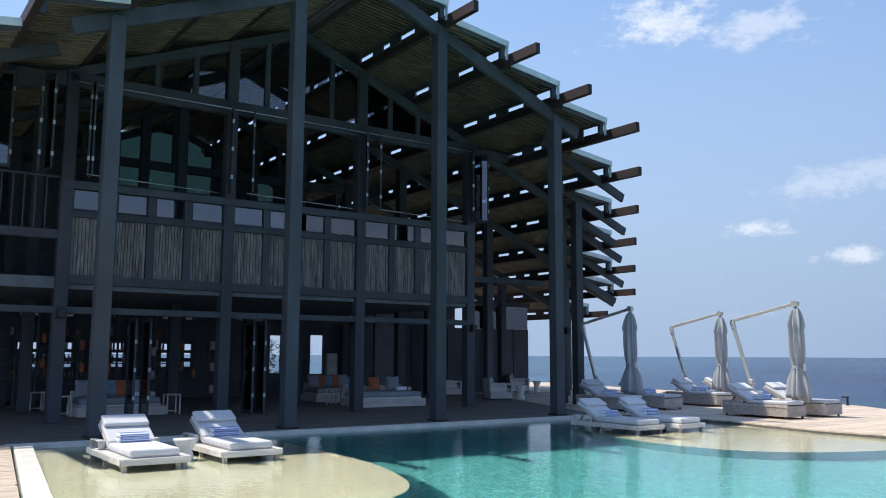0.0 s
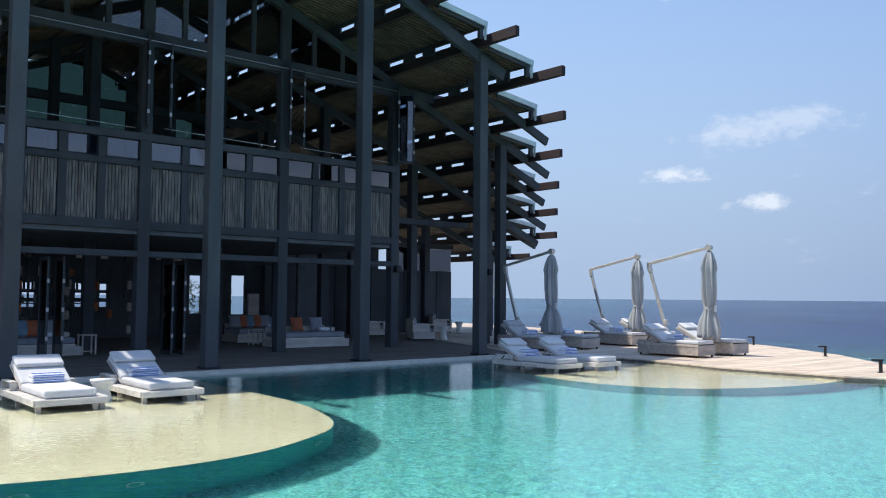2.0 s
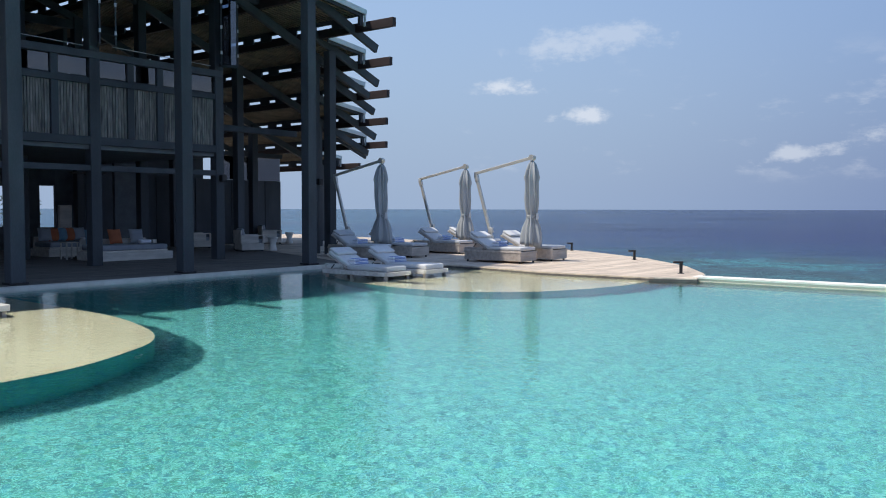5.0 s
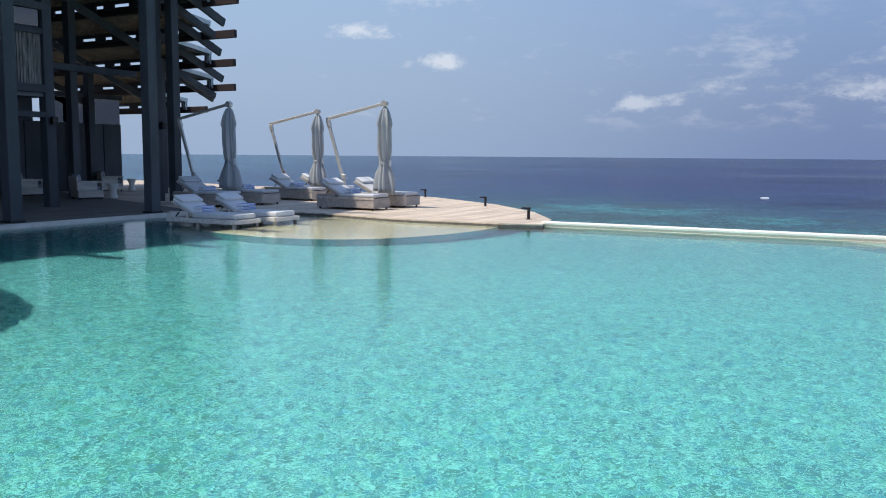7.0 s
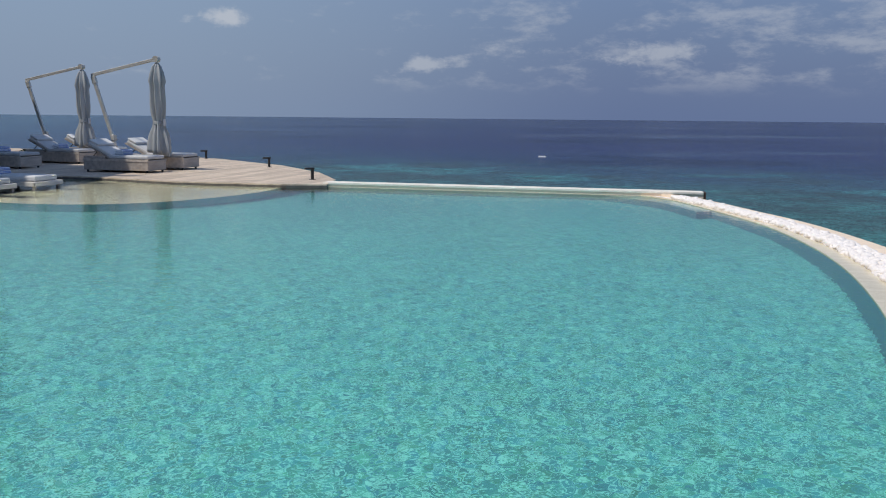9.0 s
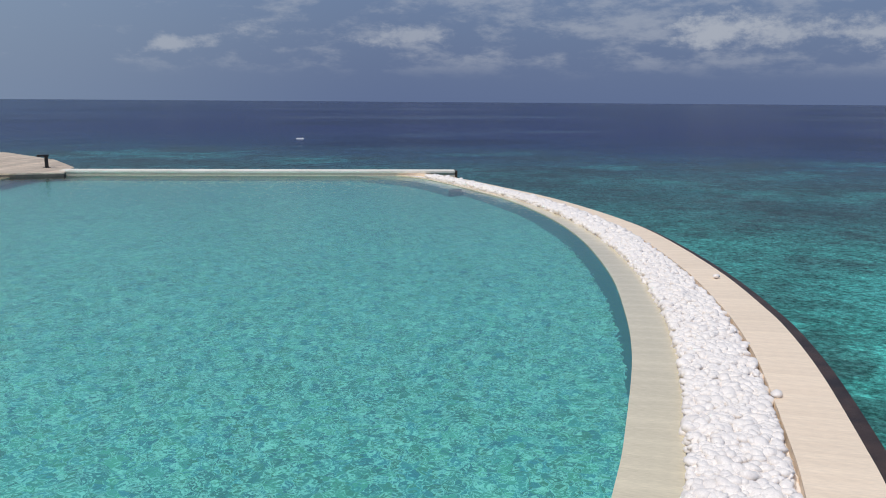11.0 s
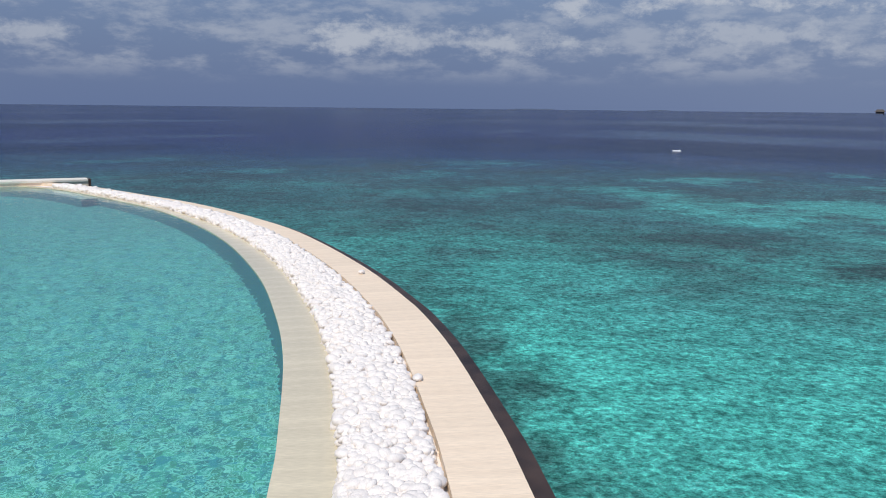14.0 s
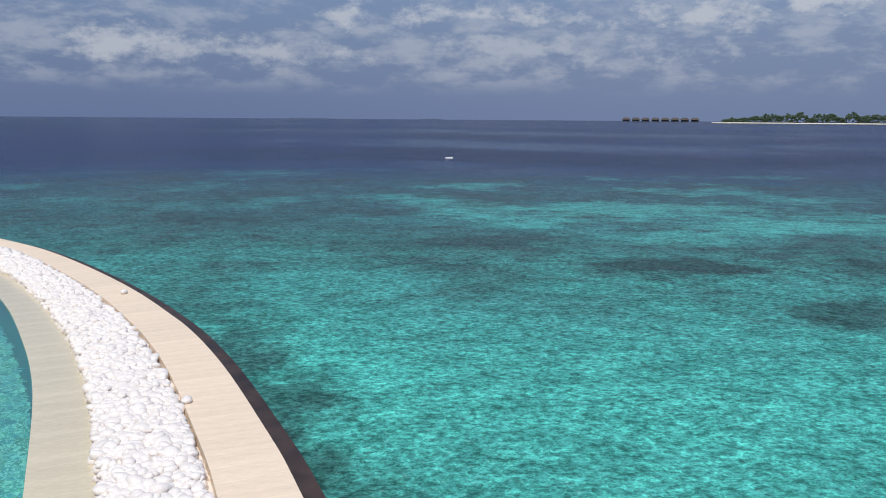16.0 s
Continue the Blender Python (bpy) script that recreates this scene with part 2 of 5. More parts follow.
def water_material(name, tint, ripple=0.17, scale=5.5):
    """Clear pool water: tinted and see-through, with a rippled Fresnel gloss."""
    mat = glass_material(name, tint, 0.03)
    nt = mat.node_tree
    old = next(n for n in nt.nodes if n.type == "BSDF_TRANSPARENT")
    mx = next(n for n in nt.nodes if n.type == "MIX_SHADER")
    rf = nt.nodes.new("ShaderNodeBsdfRefraction")
    rf.inputs["Color"].default_value = (*tint, 1)
    rf.inputs["IOR"].default_value = 1.33
    rf.inputs["Roughness"].default_value = 0.0
    nt.links.new(rf.outputs[0], mx.inputs[1])
    nt.nodes.remove(old)
    fr = next(n for n in nt.nodes if n.type == "FRESNEL")
    fr.inputs[0].default_value = 1.33
    gl = next(n for n in nt.nodes if n.type == "BSDF_GLOSSY")
    co = nt.nodes.new("ShaderNodeTexCoord")
    n = nt.nodes.new("ShaderNodeTexNoise")
    n.inputs["Scale"].default_value, n.inputs["Detail"].default_value = scale, 2.0
    nt.links.new(co.outputs["Object"], n.inputs["Vector"])
    fine = nt.nodes.new("ShaderNodeTexNoise")
    fine.inputs["Scale"].default_value, fine.inputs["Detail"].default_value = scale * 2.6, 1.0
    nt.links.new(co.outputs["Object"], fine.inputs["Vector"])
    both = nt.nodes.new("ShaderNodeMath")
    both.operation = "MULTIPLY_ADD"
    both.inputs[1].default_value = 0.6
    nt.links.new(fine.outputs["Fac"], both.inputs[0])
    nt.links.new(n.outputs["Fac"], both.inputs[2])
    bp = nt.nodes.new("ShaderNodeBump")
    bp.inputs["Strength"].default_value, bp.inputs["Distance"].default_value = ripple, 0.03
    nt.links.new(both.outputs[0], bp.inputs["Height"])
    nt.links.new(bp.outputs[0], gl.inputs["Normal"])
    nt.links.new(bp.outputs[0], fr.inputs["Normal"])
    nt.links.new(bp.outputs[0], rf.inputs["Normal"])
    return mat


M_WATER = water_material("pool_water", (0.80, 0.97, 0.97))


def bed_material(name, base, light, cell=2.6, amount=0.5, spread=0.55):
    """Pool facing: small square mosaic in mixed tones of one colour, with a thin net of caustic light painted into it.
    """
    mat = bpy.data.materials.new(name)
    mat.use_nodes = True
    nt = mat.node_tree
    p = nt.nodes["Principled BSDF"]
    co = nt.nodes.new("ShaderNodeTexCoord")
    # noise ridges for the painted sun caustics, brighter than the tiles
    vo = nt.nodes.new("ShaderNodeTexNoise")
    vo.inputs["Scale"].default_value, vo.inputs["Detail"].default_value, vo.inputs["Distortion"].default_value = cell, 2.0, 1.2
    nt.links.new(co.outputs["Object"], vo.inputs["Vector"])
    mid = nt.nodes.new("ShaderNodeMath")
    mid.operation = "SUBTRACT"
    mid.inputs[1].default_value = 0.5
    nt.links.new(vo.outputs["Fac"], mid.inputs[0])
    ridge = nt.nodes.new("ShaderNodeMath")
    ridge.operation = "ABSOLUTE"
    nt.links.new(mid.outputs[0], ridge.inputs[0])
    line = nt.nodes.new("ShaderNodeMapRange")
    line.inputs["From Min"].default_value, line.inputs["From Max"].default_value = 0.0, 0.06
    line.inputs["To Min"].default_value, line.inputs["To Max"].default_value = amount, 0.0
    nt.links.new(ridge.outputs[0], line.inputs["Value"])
    # tiles: each cell its own tone and a slight lean to green or blue
    mosaic = nt.nodes.new("ShaderNodeTexVoronoi")
    mosaic.distance = "CHEBYCHEV"
    mosaic.inputs["Scale"].default_value, mosaic.inputs["Randomness"].default_value = 17.0, 0.6
    nt.links.new(co.outputs["Object"], mosaic.inputs["Vector"])
    grey = nt.nodes.new("ShaderNodeSeparateColor")
    nt.links.new(mosaic.outputs["Color"], grey.inputs[0])
    hue = nt.nodes.new("ShaderNodeMix")
    hue.data_type = "RGBA"
    hue.inputs["A"].default_value = (base[0] * 1.25, base[1] * 1.12, base[2] * 0.88, 1)
    hue.inputs["B"].default_value = (base[0] * 0.75, base[1] * 0.88, base[2] * 1.12, 1)
    nt.links.new(grey.outputs[1], hue.inputs["Factor"])
    broad = nt.nodes.new("ShaderNodeTexNoise")
    broad.inputs["Scale"].default_value, broad.inputs["Detail"].default_value = 0.5, 3.0
    nt.links.new(co.outputs["Object"], broad.inputs["Vector"])
    level = nt.nodes.new("ShaderNodeMapRange")
    level.inputs["To Min"].default_value, level.inputs["To Max"].default_value = 1 - spread, 1 + spread
    nt.links.new(grey.outputs[0], level.inputs["Value"])
    slow = nt.nodes.new("ShaderNodeMapRange")
    slow.inputs["From Min"].default_value, slow.inputs["From Max"].default_value = 0.3, 0.7
    slow.inputs["To Min"].default_value, slow.inputs["To Max"].default_value = 0.92, 1.08
    nt.links.new(broad.outputs["Fac"], slow.inputs["Value"])
    mul = nt.nodes.new("ShaderNodeMath")
    mul.operation = "MULTIPLY"
    nt.links.new(level.outputs[0], mul.inputs[0])
    nt.links.new(slow.outputs[0], mul.inputs[1])
    tone = nt.nodes.new("ShaderNodeVectorMath")
    tone.operation = "SCALE"
    nt.links.new(hue.outputs["Result"], tone.inputs[0])
    nt.links.new(mul.outputs[0], tone.inputs["Scale"])
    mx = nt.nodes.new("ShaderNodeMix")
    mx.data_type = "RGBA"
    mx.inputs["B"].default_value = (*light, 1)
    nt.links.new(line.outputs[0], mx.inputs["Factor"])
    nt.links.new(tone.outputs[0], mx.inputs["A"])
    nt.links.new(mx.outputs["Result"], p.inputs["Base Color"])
    p.inputs["Roughness"].default_value = 0.7
    return mat


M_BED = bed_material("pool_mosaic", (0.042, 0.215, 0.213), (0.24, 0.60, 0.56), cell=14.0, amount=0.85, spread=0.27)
M_WALLTILE = bed_material("pool_wall_mosaic", (0.045, 0.31, 0.305), (0.09, 0.40, 0.385), cell=4.0, amount=0.15, spread=0.08)
M_LEDGE = bed_material("ledge_mosaic", (0.26, 0.36, 0.34), (0.36, 0.46, 0.43), cell=4.0, amount=0.10, spread=0.06)
M_RIMTILE = bed_material("pool_rim_mosaic", (0.065, 0.205, 0.235), (0.11, 0.28, 0.31), cell=4.0, amount=0.10, spread=0.06)
M_SHELF = material("sand_render", (0.57, 0.47, 0.345), (0.51, 0.415, 0.30), 0.6, scale=(0.5, 0.5, 0.5), fine=60, vary=0.02)


def sea_material():
    mat = bpy.data.materials.new("lagoon_sea")
    mat.use_nodes = True
    nt = mat.node_tree
    p = nt.nodes["Principled BSDF"]
    co = nt.nodes.new("ShaderNodeTexCoord")
    sep = nt.nodes.new("ShaderNodeSeparateXYZ")
    nt.links.new(co.outputs["Object"], sep.inputs[0])

    def math_node(op, a, b):
        n = nt.nodes.new("ShaderNodeMath")
        n.operation = op
        for i, v in enumerate((a, b)):
            if isinstance(v, (int, float)):
                n.inputs[i].default_value = v
            else:
                nt.links.new(v, n.inputs[i])
        return n.outputs[0]

    def noise_node(scale, detail, stretch=(1, 1, 1), rough=0.55):
        mp = nt.nodes.new("ShaderNodeMapping")
        mp.inputs["Scale"].default_value = stretch
        nt.links.new(co.outputs["Object"], mp.inputs[0])
        n = nt.nodes.new("ShaderNodeTexNoise")
        n.inputs["Scale"].default_value, n.inputs["Detail"].default_value, n.inputs["Roughness"].default_value = scale, detail, rough
        nt.links.new(mp.outputs[0], n.inputs["Vector"])
        return n.outputs["Fac"]

    # depth of the lagoon: sand by the rim, reef flat, then the drop-off
    sy = math_node("MULTIPLY", sep.outputs[1], 0.66)
    out = math_node("SQRT", math_node("ADD", math_node("MULTIPLY", sep.outputs[0], sep.outputs[0]), math_node("MULTIPLY", sy, sy)), 0.0)
    wob = math_node("MULTIPLY", math_node("SUBTRACT", noise_node(0.045, 5.0, (1, 1, 1), 0.6), 0.5), 26.0)
    depth = math_node("DIVIDE", math_node("ADD", out, wob), 100.0)
    ramp = nt.nodes.new("ShaderNodeValToRGB")
    e = ramp.color_ramp.elements
    e[0].position, e[0].color = 0.0, (0.054, 0.29, 0.255, 1)
    e[1].position, e[1].color = 1.0, (0.018, 0.028, 0.090, 1)
    for pos, col in ((0.110, (0.064, 0.34, 0.295, 1)), (0.19, (0.052, 0.235, 0.215, 1)), (0.28, (0.044, 0.145, 0.142, 1)), (0.44, (0.040, 0.105, 0.120, 1)), (0.56, (0.030, 0.072, 0.112, 1)), (0.68, (0.021, 0.043, 0.100, 1))):
        q = e.new(pos)
        q.color = col
    nt.links.new(depth, ramp.inputs[0])

    def ranged(v, a, b, lo=0.0, hi=1.0):
        r = nt.nodes.new("ShaderNodeMapRange")
        for k, q in (("From Min", a), ("From Max", b), ("To Min", lo), ("To Max", hi)):
            r.inputs[k].default_value = q
        nt.links.new(v, r.inputs["Value"])
        return r.outputs[0]

    def blend(source, factor, col):
        m = nt.nodes.new("ShaderNodeMix")
        m.data_type = "RGBA"
        m.inputs["B"].default_value = (*col, 1)
        nt.links.new(factor, m.inputs["Factor"])
        nt.links.new(source, m.inputs["A"])
        return m.outputs["Result"]

    # caustic light net painted into the sand colour, fading as the water deepens
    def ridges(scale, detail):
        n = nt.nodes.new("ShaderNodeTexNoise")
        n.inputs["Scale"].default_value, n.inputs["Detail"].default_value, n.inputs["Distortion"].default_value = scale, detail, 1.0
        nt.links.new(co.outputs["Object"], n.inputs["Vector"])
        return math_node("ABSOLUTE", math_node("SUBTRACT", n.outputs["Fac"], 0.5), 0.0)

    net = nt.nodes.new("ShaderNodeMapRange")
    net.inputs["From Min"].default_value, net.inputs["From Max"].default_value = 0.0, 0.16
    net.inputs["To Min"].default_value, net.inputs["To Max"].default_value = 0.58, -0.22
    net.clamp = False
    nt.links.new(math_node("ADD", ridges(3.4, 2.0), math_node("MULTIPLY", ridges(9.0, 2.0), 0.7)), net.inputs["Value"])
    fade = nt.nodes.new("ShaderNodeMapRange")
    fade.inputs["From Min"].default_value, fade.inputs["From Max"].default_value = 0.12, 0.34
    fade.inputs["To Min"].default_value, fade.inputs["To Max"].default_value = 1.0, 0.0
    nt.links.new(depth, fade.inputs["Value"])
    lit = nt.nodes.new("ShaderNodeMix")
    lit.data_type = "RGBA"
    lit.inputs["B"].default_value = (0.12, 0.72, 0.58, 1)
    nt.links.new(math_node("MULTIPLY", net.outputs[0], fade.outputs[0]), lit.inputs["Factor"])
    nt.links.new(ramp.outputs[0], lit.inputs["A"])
    # reef flat: coral heads at two sizes, and sand lanes between them
    flat = math_node("MULTIPLY", ranged(depth, 0.15, 0.24, 0.08, 1.0), ranged(depth, 0.55, 0.68, 1.0, 0.0))
    sandy = math_node("MULTIPLY", flat, ranged(sep.outputs[1], 14.0, -6.0, 0.35, 1.0))
    tone = blend(lit.outputs["Result"], math_node("MULTIPLY", ranged(noise_node(0.085, 6.0, (1, 1, 1), 0.62), 0.52, 0.63, 0.0, 0.75), sandy), (0.075, 0.36, 0.33))
    tone = blend(tone, math_node("MULTIPLY", ranged(noise_node(0.12, 7.0, (1.3, 1, 1), 0.68), 0.50, 0.60, 0.0, 0.70), flat), (0.036, 0.066, 0.072))
    tone = blend(tone, math_node("MULTIPLY", ranged(noise_node(0.45, 6.0, (1, 1, 1), 0.66), 0.52, 0.64, 0.0, 0.55), flat), (0.040, 0.072, 0.074))
    # coral beds by the rim
    rough_edge = math_node("MULTIPLY", math_node("SUBTRACT", noise_node(0.55, 6.0, (1, 1, 1), 0.68), 0.5), 3.4)
    for cx, cy, rx, ry, amount in ((36.5, -12.0, 3.0, 6.0, 0.6), (30.5, -17.0, 2.4, 5.0, 0.6), (27.5, -10.5, 1.8, 3.0, 0.45)):
        bx = math_node("DIVIDE", math_node("SUBTRACT", sep.outputs[0], cx), rx)
        by = math_node("DIVIDE", math_node("SUBTRACT", sep.outputs[1], cy), ry)
        rad = math_node("ADD", math_node("SQRT", math_node("ADD", math_node("MULTIPLY", bx, bx), math_node("MULTIPLY", by, by)), 0.0), rough_edge)
        tone = blend(tone, ranged(rad, 0.5, 1.3, amount, 0.0), (0.085, 0.40, 0.36))
    for cx, cy, rx, ry, amount in ((22.0, -8.6, 1.8, 2.8, 0.9), (16.4, -10.6, 1.3, 2.4, 0.7), (26.5, -3.0, 1.6, 3.4, 0.6), (21.0, -14.5, 2.0, 2.5, 0.8), (9.2, 0.9, 1.9, 1.2, 0.72), (11.6, 1.3, 2.0, 1.2, 0.68), (14.2, 2.2, 2.4, 1.3, 0.62), (17.4, 3.2, 3.0, 1.5, 0.55)):
        bx = math_node("DIVIDE", math_node("SUBTRACT", sep.outputs[0], cx), rx)
        by = math_node("DIVIDE", math_node("SUBTRACT", sep.outputs[1], cy), ry)
        rad = math_node("ADD", math_node("SQRT", math_node("ADD", math_node("MULTIPLY", bx, bx), math_node("MULTIPLY", by, by)), 0.0), rough_edge)
        tone = blend(tone, ranged(rad, 0.55, 1.2, amount, 0.0), (0.030, 0.066, 0.064))
    # painted sky reflection past the deck, then paler and darker reaches of open sea
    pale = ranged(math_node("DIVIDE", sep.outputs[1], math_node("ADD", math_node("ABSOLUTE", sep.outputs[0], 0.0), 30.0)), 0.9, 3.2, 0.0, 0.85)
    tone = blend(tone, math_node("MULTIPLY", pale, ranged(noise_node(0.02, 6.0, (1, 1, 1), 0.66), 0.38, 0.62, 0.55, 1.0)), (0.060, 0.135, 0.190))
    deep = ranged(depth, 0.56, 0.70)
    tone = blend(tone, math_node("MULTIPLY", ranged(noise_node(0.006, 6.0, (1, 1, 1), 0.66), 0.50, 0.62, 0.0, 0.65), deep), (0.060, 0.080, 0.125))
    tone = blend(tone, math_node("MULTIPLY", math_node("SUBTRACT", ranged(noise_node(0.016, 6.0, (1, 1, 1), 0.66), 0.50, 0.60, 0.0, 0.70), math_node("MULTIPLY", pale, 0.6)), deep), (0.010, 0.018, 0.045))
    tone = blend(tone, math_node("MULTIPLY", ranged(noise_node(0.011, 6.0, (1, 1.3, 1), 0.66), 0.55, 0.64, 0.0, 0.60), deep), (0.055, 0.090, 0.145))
    # light and dark of small waves painted into the tone at every distance
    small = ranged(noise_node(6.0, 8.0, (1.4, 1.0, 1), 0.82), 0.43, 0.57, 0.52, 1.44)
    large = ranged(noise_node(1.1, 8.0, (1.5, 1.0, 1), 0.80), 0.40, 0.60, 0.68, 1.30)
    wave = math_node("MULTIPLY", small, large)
    # glints of sky on stray crests, painted in as pale colour
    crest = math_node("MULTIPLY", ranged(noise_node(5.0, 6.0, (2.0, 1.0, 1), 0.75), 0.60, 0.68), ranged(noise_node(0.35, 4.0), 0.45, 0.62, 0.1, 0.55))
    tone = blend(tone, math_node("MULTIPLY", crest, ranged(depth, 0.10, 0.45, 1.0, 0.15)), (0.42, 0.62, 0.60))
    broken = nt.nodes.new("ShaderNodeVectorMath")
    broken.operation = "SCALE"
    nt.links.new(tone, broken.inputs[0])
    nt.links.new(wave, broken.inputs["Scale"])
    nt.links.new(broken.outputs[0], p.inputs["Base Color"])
    p.inputs["Roughness"].default_value = 0.22
    p.inputs["IOR"].default_value = 1.33
    p.inputs["Specular IOR Level"].default_value = 0.012
    waves = math_node("ADD", noise_node(1.6, 4.0, (1, 1.6, 1)), math_node("MULTIPLY", noise_node(0.12, 3.0, (1, 2.0, 1)), 4.0))
    bp = nt.nodes.new("ShaderNodeBump")
    bp.inputs["Strength"].default_value, bp.inputs["Distance"].default_value = 0.6, 0.12
    nt.links.new(waves, bp.inputs["Height"])
    nt.links.new(bp.outputs[0], p.inputs["Normal"])
    return mat


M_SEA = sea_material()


# ---- building helpers ----
def part(name, bm, mat, parent=None, label="", smooth=False):
    """One bmesh as one mesh object, under parent if given."""
    me = bpy.data.meshes.new(name)
    bmesh.ops.recalc_face_normals(bm, faces=bm.faces)
    bm.to_mesh(me)
    bm.free()
    me.materials.append(mat)
    if smooth:
        for f in me.polygons:
            f.use_smooth = True
    ob = new(name, me)
    if parent:
        ob.parent = parent
    if label:
        ob["label"] = label
    return ob


def shared(name, me, parent, m):
    """Another object on a mesh that alike pieces share."""
    ob = new(name, me)
    ob.parent = parent
    ob.matrix_basis = m
    return ob


def box(x0, x1, y0, y1, z0, z1, bevel=0.0, bm=None, m=None, segments=1):
    bm2 = bmesh.new()
    bmesh.ops.create_cube(bm2, size=1.0)
    bmesh.ops.scale(bm2, vec=(x1 - x0, y1 - y0, z1 - z0), verts=bm2.verts)
    bmesh.ops.translate(bm2, vec=((x0 + x1) / 2, (y0 + y1) / 2, (z0 + z1) / 2), verts=bm2.verts)
    if bevel:
        bmesh.ops.bevel(bm2, geom=bm2.edges[:], offset=bevel, segments=segments, affect="EDGES", profile=0.5)
    if m:
        bmesh.ops.transform(bm2, matrix=m, verts=bm2.verts)
    return join(bm, bm2)


def join(bm, bm2):
    if bm is None:
        return bm2
    me = bpy.data.meshes.new("tmp")
    bm2.to_mesh(me)
    bm2.free()
    bm.from_mesh(me)
    bpy.data.meshes.remove(me)
    return bm


def beam(a, b, wide, high, bevel=0.012, bm=None):
    """A squared timber from a to b, upright in section."""
    a, b = Vector(a), Vector(b)
    d = b - a
    x = d.normalized()
    side = Vector((0, 0, 1)).cross(x)
    side = side.normalized() if side.length > 1e-4 else Vector((0, 1, 0))
    up = x.cross(side)
    m = Matrix((x, side, up)).transposed().to_4x4()
    m.translation = (a + b) / 2
    n = d.length / 2
    return box(-n, n, -wide / 2, wide / 2, -high / 2, high / 2, bevel, bm, m)


def rod(a, b, r0, r1=None, seg=12, bm=None):
    a, b = Vector(a), Vector(b)
    bm2 = bmesh.new()
    bmesh.ops.create_cone(bm2, cap_ends=True, segments=seg, radius1=r0, radius2=r0 if r1 is None else r1, depth=(b - a).length)
    q = (b - a).to_track_quat("Z", "Y").to_matrix().to_4x4()
    q.translation = (a + b) / 2
    bmesh.ops.transform(bm2, matrix=q, verts=bm2.verts)
    return join(bm, bm2)


def lathe(profile, seg=24):
    """Turned form from (radius, height) pairs."""
    bm = bmesh.new()
    rings = [[bm.verts.new((r * math.cos(2 * math.pi * i / seg), r * math.sin(2 * math.pi * i / seg), z)) for i in range(seg)] for r, z in profile]
    for a, b in zip(rings, rings[1:]):
        for i in range(seg):
            bm.faces.new((a[i], a[(i + 1) % seg], b[(i + 1) % seg], b[i]))
    bm.faces.new(rings[0])
    bm.faces.new(rings[-1])
    return bm


def slab(outline, z0, z1):
    """An upright prism over a plan outline."""
    bm = bmesh.new()
    lo = [bm.verts.new((x, y, z0)) for x, y in outline]
    hi = [bm.verts.new((x, y, z1)) for x, y in outline]
    bm.faces.new(lo)
    bm.faces.new(hi)
    n = len(lo)
    for i in range(n):
        bm.faces.new((lo[i], lo[(i + 1) % n], hi[(i + 1) % n], hi[i]))
    return bm


def cut(poly, nx, ny, c):
    """The part of a plan polygon where nx x + ny y <= c."""
    out = []
    for i, p in enumerate(poly):
        q = poly[(i + 1) % len(poly)]
        dp, dq = nx * p[0] + ny * p[1] - c, nx * q[0] + ny * q[1] - c
        if dp <= 0:
            out.append(p)
        if (dp < 0) != (dq < 0) and dp != dq:
            s = dp / (dp - dq)
            out.append((p[0] + s * (q[0] - p[0]), p[1] + s * (q[1] - p[1])))
    return out


def spline(points, per=6):
    """A smooth plan line through the points."""
    p = [Vector((*q, 0)) for q in points]
    p = [2 * p[0] - p[1]] + p + [2 * p[-1] - p[-2]]
    out = []
    for i in range(1, len(p) - 2):
        for k in range(per):
            s = k / per
            a, b, c, d = p[i - 1:i + 3]
            v = 0.5 * (2 * b + (c - a) * s + (2 * a - 5 * b + 4 * c - d) * s * s + (3 * b - a - 3 * c + d) * s ** 3)
            out.append((v.x, v.y))
    out.append((p[-2].x, p[-2].y))
    return out


def offset(line, d):
    """The plan line moved d to the right of its course."""
    out = []
    for i, p in enumerate(line):
        a, b = line[max(i - 1, 0)], line[min(i + 1, len(line) - 1)]
        t = Vector((b[0] - a[0], b[1] - a[1])).normalized()
        out.append((p[0] + d * t.y, p[1] - d * t.x))
    return out


def taper(x):
    """How much of its full width the rim keeps towards the far wall."""
    return float(np.interp(x, (6.2, 10.0, 12.0, 13.5, 15.0), (1.0, 0.85, 0.66, 0.52, 0.46)))


def rim_line(d):
    a, b = offset(RIM, d), offset(RIM, 0.0)
    return [(q[0] + (p[0] - q[0]) * taper(q[0]), q[1] + (p[1] - q[1]) * taper(q[0])) for p, q in zip(a, b)]


def structure(ob, label, category=""):
    return tagged(ob, label, category or ob.name.split(".")[0].replace("_", " "), kind="structure")


